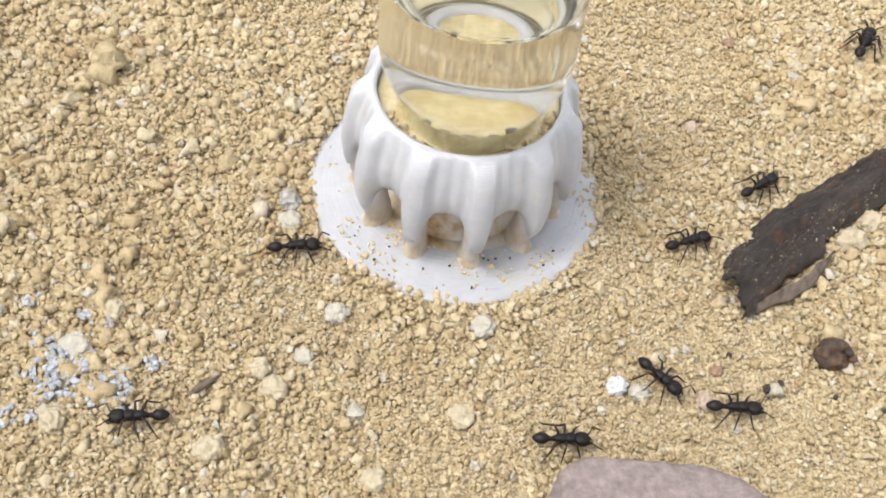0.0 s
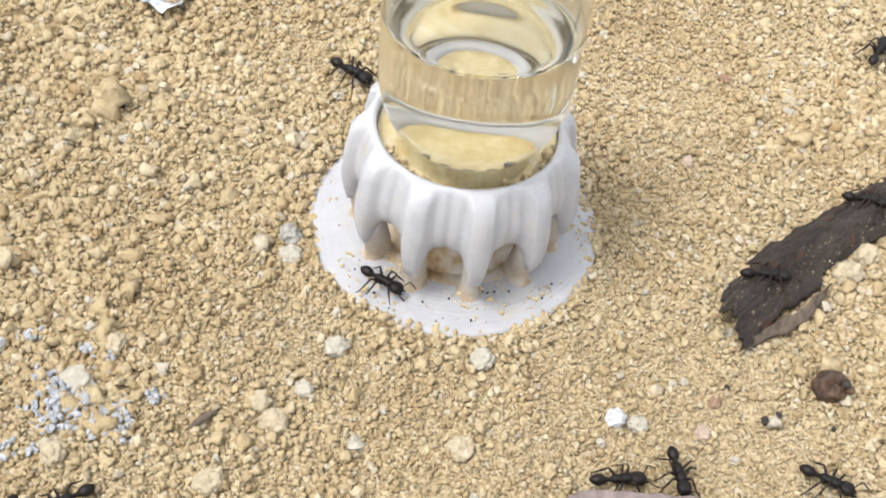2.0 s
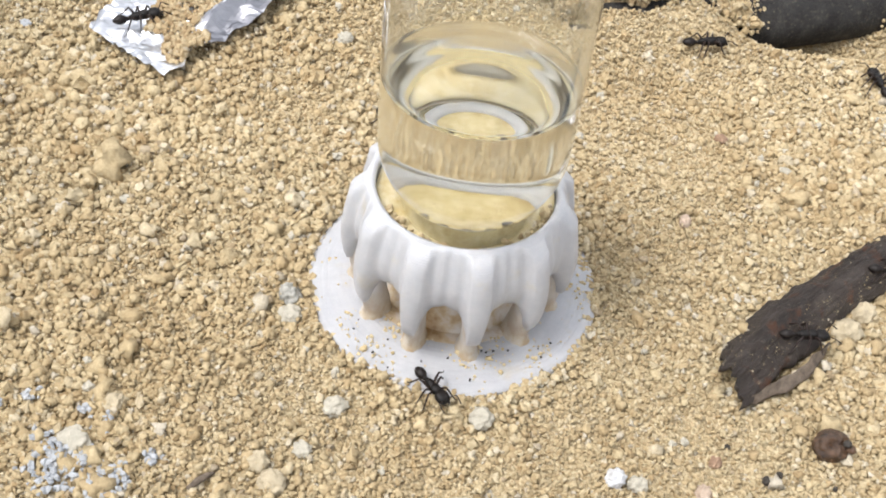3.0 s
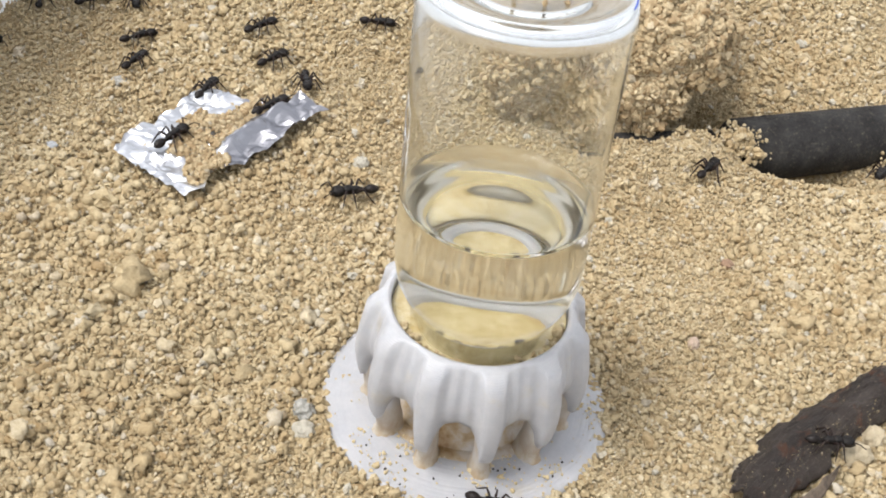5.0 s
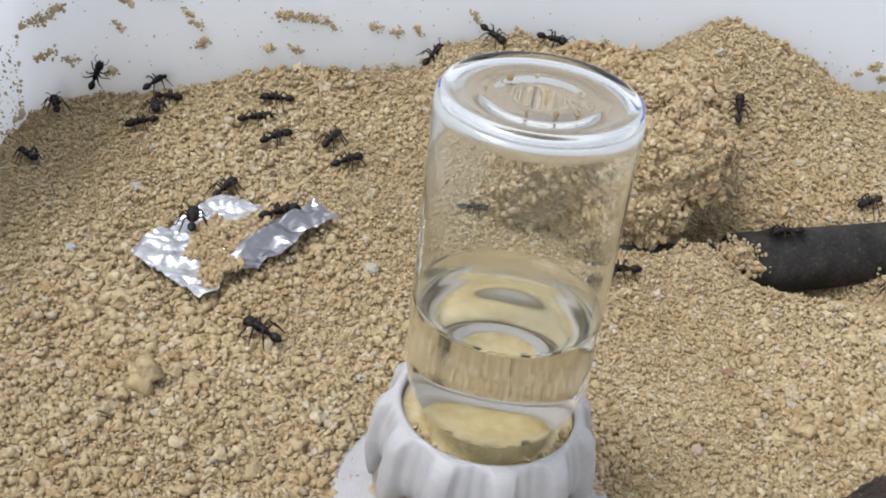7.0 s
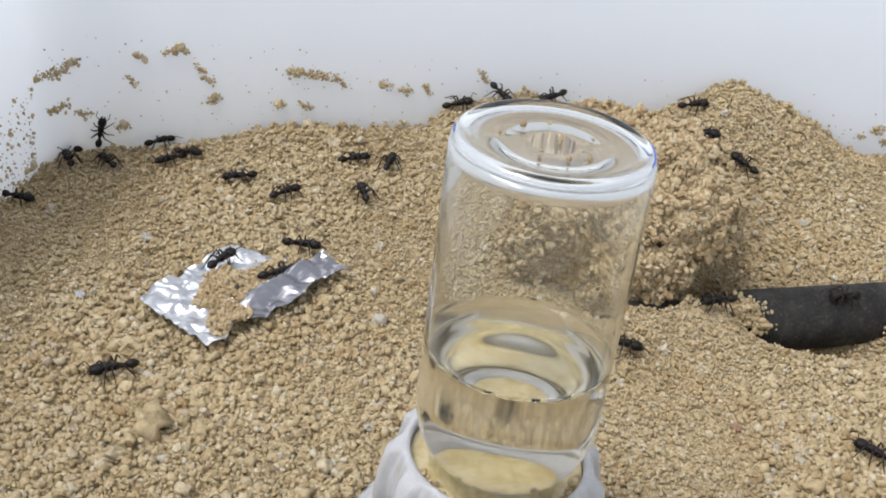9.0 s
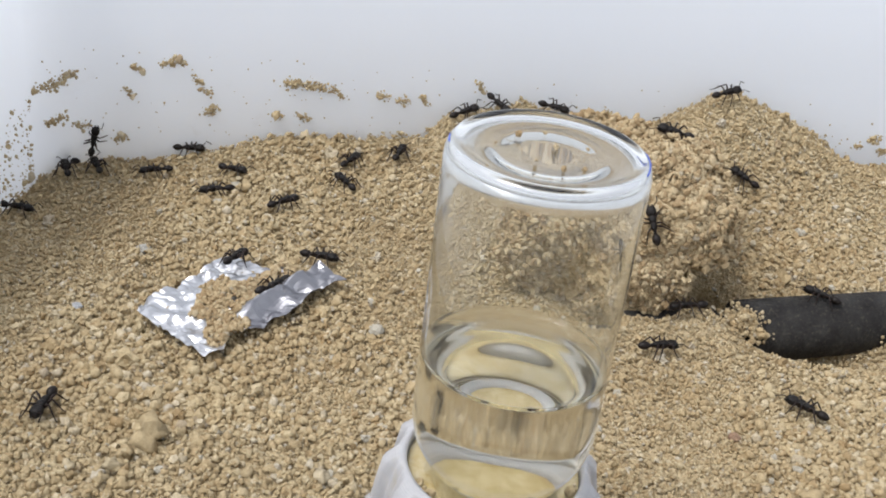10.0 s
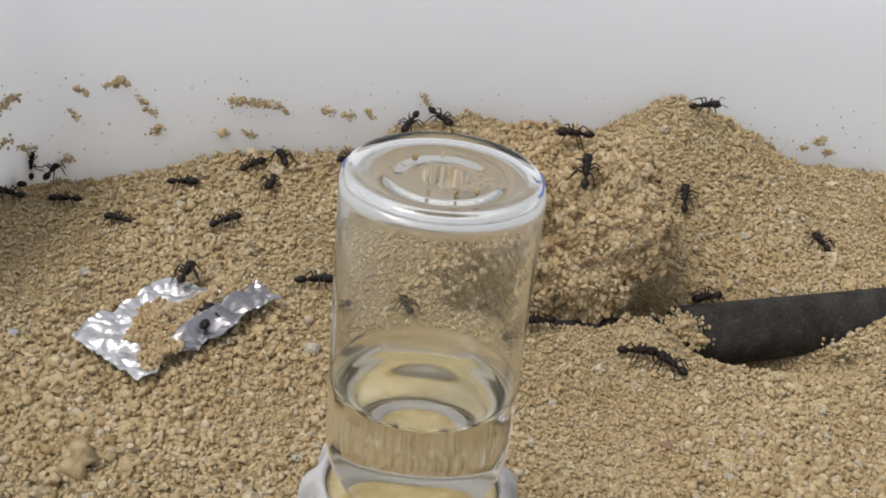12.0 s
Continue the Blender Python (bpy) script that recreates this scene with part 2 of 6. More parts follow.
def lump_reach(d):
    """How far the clod of sand reaches from its middle along the unit directions d."""
    (rx, ry, rz), p = LUMP[1], 3.4
    r = (np.abs(d[:, 0] / rx) ** p + np.abs(d[:, 1] / ry) ** p + np.abs(d[:, 2] / rz) ** p) ** (-1 / p)
    q = d * 3.1
    b = sum(np.sin(f * (q[:, 0] * c1 + q[:, 1] * c2 + q[:, 2] * c3) + f) / f for f, c1, c2, c3 in
            ((1.0, 1, 0.6, -0.5), (1.7, -0.7, 1, 0.4), (2.6, 0.5, -0.8, 1), (4.1, 1, 0.7, 0.9), (5.9, -0.8, 0.6, 1.1), (7.3, 0.9, 1.0, -0.6), (9.1, -0.5, 1.2, 0.8)))
    under = ease(0.2, -0.5, d[:, 2]) * ease(0.35, 0.85, d[:, 0])
    return r * (1 + 0.14 * b) * (1 - 0.46 * under)


# ---- building helpers ----
def link(name, bm, material, parent=None, label="", smooth=True, wound=False):
    """One mesh object from a bmesh drawn in centimetres."""
    bmesh.ops.scale(bm, vec=(U, U, U), verts=bm.verts)
    bmesh.ops.remove_doubles(bm, verts=bm.verts, dist=1e-7)
    if not wound:
        bmesh.ops.recalc_face_normals(bm, faces=bm.faces)
    me = bpy.data.meshes.new(name)
    bm.to_mesh(me)
    bm.free()
    me.polygons.foreach_set("use_smooth", [smooth] * len(me.polygons))
    me.materials.append(material)
    ob = new(name, me)
    if parent:
        ob.parent = parent
    if label:
        tagged(ob, label)
    return ob


part = link


def base(name, x, y, z, label, category, group="", rz=0.0, rx=0.0, ry=0.0):
    ob = new(name)
    ob.empty_display_size = 0.005
    ob.matrix_basis = pose(x * U, y * U, z * U, rx, ry, rz)
    return tagged(ob, label, category, group)


def lathe(profile, steps=96, flute=None):
    """A turned body from (radius, height) pairs; flute(angle, radius, height) may change the radius."""
    bm = bmesh.new()
    rings = []
    for r, z in profile:
        if r < 1e-6:
            rings.append([bm.verts.new((0, 0, z))])
            continue
        ring = []
        for k in range(steps):
            a = 2 * math.pi * k / steps
            q = flute(a, r, z) if flute else r
            ring.append(bm.verts.new((q * math.cos(a), q * math.sin(a), z)))
        rings.append(ring)
    for p, q in zip(rings, rings[1:]):
        for k in range(steps):
            j = (k + 1) % steps
            if len(p) == 1 and len(q) == 1:
                continue
            if len(p) == 1:
                bm.faces.new((p[0], q[j], q[k]))
            elif len(q) == 1:
                bm.faces.new((p[k], p[j], q[0]))
            else:
                bm.faces.new((p[k], p[j], q[j], q[k]))
    return bm


def tube(points, radii, sides=8):
    """A bent, tapering limb through the points."""
    bm = bmesh.new()
    pts = [Vector(p) for p in points]
    rings = []
    for i, p in enumerate(pts):
        d = (pts[min(i + 1, len(pts) - 1)] - pts[max(i - 1, 0)]).normalized()
        s = d.cross(Vector((0.3, 0.2, 1))).normalized()
        t = d.cross(s)
        rings.append([bm.verts.new(p + radii[i] * (math.cos(6.2832 * k / sides) * s + math.sin(6.2832 * k / sides) * t)) for k in range(sides)])
    for a, b in zip(rings, rings[1:]):
        for k in range(sides):
            bm.faces.new((a[k], a[(k + 1) % sides], b[(k + 1) % sides], b[k]))
    bm.faces.new(rings[0]), bm.faces.new(rings[-1][::-1])
    return bm


def join(*meshes):
    out = bmesh.new()
    for bm in meshes:
        me = bpy.data.meshes.new("piece")
        bm.to_mesh(me)
        bm.free()
        out.from_mesh(me)
        bpy.data.meshes.remove(me)
    return out


def blob(c, r, sub=3, lumps=0.0, seed=0, turn=(0, 0, 0), freq=1.6):
    """A rounded body: an ellipsoid about c with radii r, made uneven by lumps."""
    bm = bmesh.new()
    bmesh.ops.create_icosphere(bm, subdivisions=sub, radius=1)
    off = Vector((seed * 3.7, seed * 1.3, seed * 2.9))
    rot = Euler([radians(a) for a in turn]).to_matrix()
    for v in bm.verts:
        k = 1 + lumps * (noise.noise(v.co * freq + off) + 0.45 * noise.noise(v.co * freq * 2.7 + off) + 0.28 * noise.noise(v.co * freq * 5 + off))
        v.co = Vector(c) + rot @ Vector((v.co.x * r[0] * k, v.co.y * r[1] * k, v.co.z * r[2] * k))
    return bm


def scatter(name, places, sizes, material, sub, seed, squash=0.8, parent=None, lumps=0.58, smooth=False):
    """Loose grains at the places (an N x 3 array), all in one mesh."""
    rng = np.random.RandomState(seed)
    shapes = []
    for k in range(9):
        bm = bmesh.new()
        bmesh.ops.create_icosphere(bm, subdivisions=sub, radius=1)
        shapes.append(np.array([v.co * (1 + lumps * (0.8 * noise.noise(v.co * 1.5 + Vector((k * 5.1, seed, 0))) + 1.0 * noise.noise(v.co * 3.3 + Vector((k, 9, seed))))) for v in bm.verts]))
        tris = np.array([[v.index for v in f.verts] for f in bm.faces])
        bm.free()
    shapes = np.array(shapes)
    n, nv = len(places), shapes.shape[1]
    q = rng.normal(size=(n, 4))
    q /= np.linalg.norm(q, axis=1)[:, None]
    w, x, y, z = q.T
    rot = np.stack([1 - 2 * (y * y + z * z), 2 * (x * y - z * w), 2 * (x * z + y * w), 2 * (x * y + z * w), 1 - 2 * (x * x + z * z), 2 * (y * z - x * w),
                    2 * (x * z - y * w), 2 * (y * z + x * w), 1 - 2 * (x * x + y * y)], axis=1).reshape(n, 3, 3)
    stretch = np.stack([rng.uniform(0.85, 1.25, n), rng.uniform(0.8, 1.1, n), rng.uniform(squash - 0.1, squash + 0.15, n)], axis=1)
    v = shapes[rng.randint(0, len(shapes), n)] * (stretch * np.asarray(sizes)[:, None])[:, None, :]
    v = (np.einsum("nij,nkj->nki", rot, v) + np.asarray(places)[:, None, :]) * U
    faces = (tris[None] + (np.arange(n) * nv)[:, None, None]).reshape(-1, 3)
    me = bpy.data.meshes.new(name)
    me.vertices.add(n * nv)
    me.vertices.foreach_set("co", v.astype(np.float32).ravel())
    me.loops.add(faces.size)
    me.loops.foreach_set("vertex_index", faces.astype(np.int32).ravel())
    me.polygons.add(len(faces))
    me.polygons.foreach_set("loop_start", np.arange(0, faces.size, 3, dtype=np.int32))
    me.update(calc_edges=True)
    me.polygons.foreach_set("use_smooth", np.full(len(faces), smooth))
    me.materials.append(material)
    ob = new(name, me)
    if parent:
        ob.parent = parent
    return ob


# ---- the tub and the sand bed ----
def rounded_rect(r, n=16, out=0.0):
    """The tub's outline, anticlockwise, with rounded corners; out pushes it outward."""
    cs = [(-7.95, -12.5), (13.5, -12.5), (13.5, 12.6), (-7.95, 10.45)]
    pts = []
    for i, c in enumerate(cs):
        p, q = Vector(cs[i - 1]), Vector(cs[(i + 1) % 4])
        c = Vector(c)
        a, b = (p - c).normalized(), (q - c).normalized()
        half = a.angle(b) / 2
        mid = c + (a + b).normalized() * (r / math.sin(half))
        s, e = c + a * (r / math.tan(half)) - mid, c + b * (r / math.tan(half)) - mid
        for k in range(n + 1):
            d = (s * (1 - k / n) + e * (k / n)).normalized()
            pts.append(mid + d * (r + out))
    return pts


def build_tub():
    bm = bmesh.new()
    levels = [(-2.2, 0.0), (-1.2, 0.0), (2.0, 0.02), (3.45, 0.03), (3.6, 0.05), (3.65, 0.10), (3.6, 0.16), (3.45, 0.18), (-2.4, 0.16)]
    rings = []
    for z, out in levels:
        rings.append([bm.verts.new((p.x, p.y, z)) for p in rounded_rect(1.3, 16, out)])
    m = len(rings[0])
    for a, b in zip(rings, rings[1:]):
        for k in range(m):
            bm.faces.new((a[k], a[(k + 1) % m], b[(k + 1) % m], b[k]))
    bm.faces.new(rings[-1])
    bm.faces.new(rings[0][::-1])
    ob = link("wall_tub", bm, TUB)
    return tagged(ob, "white plastic tub wall smeared with sand low down", kind="structure")


build_tub()
shelf = bmesh.new()
bmesh.ops.create_cube(shelf, size=1, matrix=Matrix.LocRotScale((-8, 0, -3.95), None, (76, 90, 3)))
tagged(link("table_top", shelf, stone("table", (0.42, 0.40, 0.37), (0.55, 0.53, 0.50), 0.5, 0.2)), "pale plain table top under the tub", kind="structure")


# Unseen pale floor, added so the glass rim refracts no dark lower sky.
boards = bmesh.new()
bmesh.ops.create_cube(boards, size=1, matrix=Matrix.LocRotScale((0, 0, -77), None, (1400, 1400, 4)))
tagged(link("floor", boards, stone("added_floor", (0.30, 0.28, 0.25), (0.40, 0.38, 0.35), 0.6, 0.05)), "plain pale floor added out of view below the table", kind="structure")


def in_tub(x, y, gap=0.0):
    return (x > -7.95 + gap) & (x < 13.5 - gap) & (y > -12 + gap) & (y < 11.25 + 0.1 * x - gap) & (x - y > -17.5 + gap)


def crumbly(x, y):
    """Grains cling together in crumbs a millimetre or two across."""
    a = sum(np.sin(f * (x * math.cos(d) + y * math.sin(d)) + p) for f, d, p in ((21, 0.3, 1), (27, 1.4, 4), (24, 2.4, 2), (35, 0.9, 5), (39, 2.0, 0), (31, 2.9, 3)))
    b = sum(np.sin(f * (x * math.cos(d) + y * math.sin(d)) + p) for f, d, p in ((9, 0.7, 2), (11.5, 1.9, 1), (13, 2.7, 5), (10, 0.1, 3)))
    patch = np.clip(0.75 + 5 * rough(x * 0.8 + 2, y * 0.8 - 7), 0.35, 1.3)
    return patch * (0.022 * np.clip(a, -2.2, 2.6) + 0.014 * np.clip(b, -1.6, 2.2)) * (0.6 + 0.5 * ease(1, 5, y))


def build_ground():
    """The sand bed as one sheet, just below the loose grains; it fills the tub from wall to wall."""
    xs, ys = np.arange(-8.1, 13.61, 0.06), np.arange(-12.6, 12.75, 0.06)
    gx, gy = np.meshgrid(xs, ys)
    z = sand(gx, gy) + 0.6 * crumbly(gx, gy) - 0.014 - 0.018 * ease(2, 5, gy)
    co = np.stack([gx, gy, z], axis=-1).reshape(-1, 3) * U
    nx, ny = len(xs), len(ys)
    i = (np.arange(ny - 1)[:, None] * nx + np.arange(nx - 1)[None]).ravel()
    me = bpy.data.meshes.new("ground")
    me.from_pydata(co.tolist(), [], np.stack([i, i + 1, i + nx + 1, i + nx], axis=1).tolist())
    me.polygons.foreach_set("use_smooth", [True] * len(me.polygons))
    me.materials.append(SAND_BED)
    return tagged(new("ground", me), "bed of pale yellow sand filling the tub", kind="structure")


def make_bed():
    m, n, l, b = shader("sand_bed", 0.9)
    c = n.new("ShaderNodeTexCoord")
    v = n.new("ShaderNodeTexVoronoi")
    v.inputs["Scale"].default_value = 26 / U
    l.new(c.outputs["Object"], v.inputs[0])
    tone = ramp(n, l, v.outputs["Color"], ((0.1, (0.436, 0.335, 0.199)), (0.5, (0.498, 0.402, 0.247)), (0.9, (0.553, 0.460, 0.300))))
    l.new(tone, b.inputs["Base Color"])
    inv = ramp(n, l, v.outputs["Distance"], ((0.0, (1, 1, 1)), (0.8, (0, 0, 0))))
    bump(n, l, b, inv, 0.03)
    return m


SAND_BED = make_bed()
ground = build_ground()


def jittered(x0, x1, y0, y1, step, seed):
    rng = np.random.RandomState(seed)
    gx, gy = np.meshgrid(np.arange(x0, x1, step), np.arange(y0, y1, step))
    return gx.ravel() + rng.uniform(-0.55, 0.55, gx.size) * step, gy.ravel() + rng.uniform(-0.55, 0.55, gx.size) * step, rng


def under_foot(x, y):
    """Where the feeder's foot, the lump and the pipe lie, and no loose grain is needed."""
    foot = x * x + y * y < 1.515 ** 2
    (cx, cy, _), (rx, ry, _) = LUMP
    return foot | (((x - cx) / rx) ** 2 + ((y - cy) / ry) ** 2 < 0.22)


def grain_field(name, y0, y1, step, size, sub, seed, low=-0.9, high=0.75):
    x, y, rng = jittered(-8, 11, y0, y1, step, seed)
    half = 4.35 + 0.36 * (y + 4)
    keep = in_tub(x, y, 0.02) & (np.abs(x - 0.15) < half) & ~under_foot(x, y)
    x, y = x[keep], y[keep]
    coarse = 0.9 + 4.5 * (rough(x * 1.3 + 5, y * 1.3) + rough(y * 0.7, x * 0.9 + 3) * 0.6)
    s = size * np.exp(rng.normal(0, 0.34, len(x))) * np.clip(coarse, 0.68, 1.25)
    big = rng.rand(len(x)) < 0.022
    s[big] *= rng.uniform(1.3, 2.3 if sub > 1 and y1 < 4 else 1.6, big.sum())
    z = sand(x, y) + s * rng.uniform(low, high, len(x)) + crumbly(x, y)
    ob = scatter(name, np.stack([x, y, z], axis=1), s, SAND, sub, seed, lumps=1.0 if sub > 1 else 0.6, squash=0.88, smooth=name == "sand_grains")
    return tagged(ob, "loose grains of pale yellow sand", "sand", kind="stuff")


grain_field("sand_grains", -4.4, 1.6, 0.055, 0.029, 2, 11)
grain_field("fine_sand", -4.4, 1.6, 0.040, 0.0195, 1, 13, -0.4, 1.3)
grain_field("sand_grains", 1.6, 5.0, 0.053, 0.031, 1, 12)
grain_field("sand_grains", 5.0, 12.4, 0.047, 0.0265, 1, 16)
grain_field("fine_sand", 1.6, 12.4, 0.075, 0.020, 1, 14, 0.0, 1.6)
grain_field("sand_crumbs", 1.6, 12.4, 0.17, 0.041, 2, 15, -0.3, 0.6)


def build_lump():
    """The overhanging clod of caked sand in front of the back wall."""
    bm = bmesh.new()
    bmesh.ops.create_icosphere(bm, subdivisions=5, radius=1)
    d = np.array([v.co for v in bm.verts])
    r = lump_reach(d) - 0.03
    for v, q in zip(bm.verts, d * r[:, None] + np.array(LUMP[0])):
        v.co = q
    ob = link("sand_lump", bm, SAND_BED)
    tagged(ob, "overhanging clod of caked yellow sand", "sand clod")
    rng = np.random.RandomState(5)
    d = rng.normal(size=(34000, 3))
    d /= np.linalg.norm(d, axis=1)[:, None]
    s = np.minimum(0.027 * np.exp(rng.normal(0, 0.5, len(d))), 0.07)
    p = d * (lump_reach(d) + 2.6 * crumbly(d[:, 0] * 1.3 + d[:, 2], d[:, 1] * 1.3 - d[:, 2] * 1.4) + s * rng.uniform(-0.4, 0.7, len(d)))[:, None] + np.array(LUMP[0])
    keep = (p[:, 2] > sand(p[:, 0], p[:, 1]) - 0.1) & (p[:, 1] < 8.9)
    # same sand as the bed, with the clod's shade put into a browner tone
    g = scatter("crust", p[keep], s[keep], BROWN_SHADE_SAND, 1, 21, parent=ob)
    return tagged(g, kind="stuff")


build_lump()


# ---- the feeder ----
def build_feeder():
    f = base("ant_feeder", 0, 0, 0, "white 3d-printed feeder foot with arched openings, set in sand", "feeder")
    prof = [(0, 0.09), (0.5, 0.09), (0.9, 0.10)]
    r = 0.9
    while r < 1.46:
        prof += [(r, 0.105 - 0.05 * (r - 0.9) / 0.56), (r + 0.035, 0.111 - 0.05 * (r - 0.9) / 0.56)]
        r += 0.07
    prof += [(1.5, 0.05), (1.51, 0.02), (1.5, -0.08), (0, -0.08)]
    part("flange", lathe(prof, 128), PRINT, f)

    count = 11
    lead, gap = radians(-82), 2 * math.pi / count

    def swell(a, z):
        """How far the ribs and the fine corrugations between them stand out of the collar."""
        ph = ((a - lead) / gap + 0.5) % 1 - 0.5
        rib = 0.125 * math.exp(-(ph / 0.20) ** 4) + 0.0045 * math.cos(ph * 5 * math.pi) ** 2
        return rib * float(ease(1.515, 1.40, z)) - 0.02 * math.exp(-((abs(ph) - 0.5) / 0.1) ** 2), ph

    def arch(ph):
        """Lower edge of the collar: a round-headed opening between each two pillars."""
        u = min(1.0, max(0.0, (abs(ph) - 0.115) / 0.385))
        return 0.44 + 0.39 * (1 - (1 - u) ** 3.0) ** (1 / 1.8)

    steps, bm, rings = count * 44, bmesh.new(), []
    wall = [(0.0, 0.935, 1.50), (0.03, 0.952, 1.47), (0.12, 0.975, 1.36), (0.25, 1.00, 1.22), (0.4, 1.03, 1.08), (0.55, 1.05, 0.95), (0.68, 1.058, 0.86), (0.8, 1.05, 0.78), (0.92, 1.035, 0.72), (1.0, 1.01, 0.68)]
    for side in ("top", "out", "in"):
        for u, r, z in (((0, 0.862, 1.47), (0, 0.872, 1.50), (0, 0.90, 1.512)) if side == "top" else wall if side == "out" else wall[::-1]):
            ring = []
            for k in range(steps):
                a = 2 * math.pi * k / steps
                if side == "top":
                    q, zz = r, z
                else:
                    bulge, ph = swell(a, z)
                    foot = arch(ph)
                    zz = 1.50 + (foot - 1.50) * u if side == "out" else 1.47 + (foot + 0.015 - 1.47) * u
                    q = r + bulge * (1 - 0.35 * max(0, 0.7 - zz)) if side == "out" else 0.862 + 0.05 * u
                ring.append(bm.verts.new((q * math.cos(a), q * math.sin(a) - 0.09, zz)))
            rings.append(ring)
    for p, q in zip(rings, rings[1:]):
        for k in range(steps):
            bm.faces.new((p[k], p[(k + 1) % steps], q[(k + 1) % steps], q[k]))
    bmesh.ops.remove_doubles(bm, verts=bm.verts, dist=1e-4)
    part("collar", bm, PRINT, f)
    cup = lathe([(0, 0.06), (0.86, 0.06), (0.74, 0.11), (0.66, 0.20), (0.63, 0.5), (0.70, 0.8), (0.80, 0.98), (0.855, 1.1), (0.85, 1.16), (0.62, 1.1), (0, 1.05)], 72)
    bmesh.ops.translate(cup, vec=(0, -0.06, 0), verts=cup.verts)
    pool = lathe([(0.615, 1.2), (0.84, 1.2), (0.858, 1.30), (0.856, 1.40), (0.83, 1.385), (0.72, 1.375), (0.615, 1.38), (0.615, 1.2)], 72)
    bmesh.ops.translate(pool, vec=(0, -0.09, 0), verts=pool.verts)
    floor = lathe([(0.60, 0.10), (0.64, 0.116), (0.80, 0.118), (0.90, 0.116), (0.96, 0.10)], 96)
    part("stained_ring", floor, STAINED, f, "brown-stained ring of the foot under the arches")
    part("syrup_pool", pool, SYRUP, f, "yellow sugar water pooled inside the collar")
    part("inner_cup", cup, STAINED, f, "brown-stained inner cup behind the openings")
    for k in range(count):
        a = lead + gap * k
        bm = bmesh.new()
        rows = []
        for z, rin, rout, w in ((0.05, 0.72, 1.15, 0.17), (0.095, 0.75, 1.11, 0.13), (0.14, 0.77, 1.085, 0.102), (0.22, 0.78, 1.075, 0.088), (0.34, 0.79, 1.09, 0.088), (0.46, 0.82, 1.10, 0.09), (0.60, 0.85, 1.08, 0.10), (0.80, 0.88, 1.02, 0.11)):
            row = []
            for i in range(14):
                b = 2 * math.pi * i / 14
                rr, s = (rin + rout) / 2 + (rout - rin) / 2 * math.cos(b), w * math.sin(b)
                row.append(bm.verts.new((rr * math.cos(a) - s * math.sin(a), rr * math.sin(a) + s * math.cos(a) - 0.09 * min(1, z / 0.4), z)))
            rows.append(row)
        for p, q in zip(rows, rows[1:]):
            for i in range(14):
                bm.faces.new((p[i], p[(i + 1) % 14], q[(i + 1) % 14], q[i]))
        bm.faces.new(rows[0]), bm.faces.new(rows[-1][::-1])
        part("pillar", bm, PILLAR, f, "pillar with brown smears low down")
    return f


build_feeder()


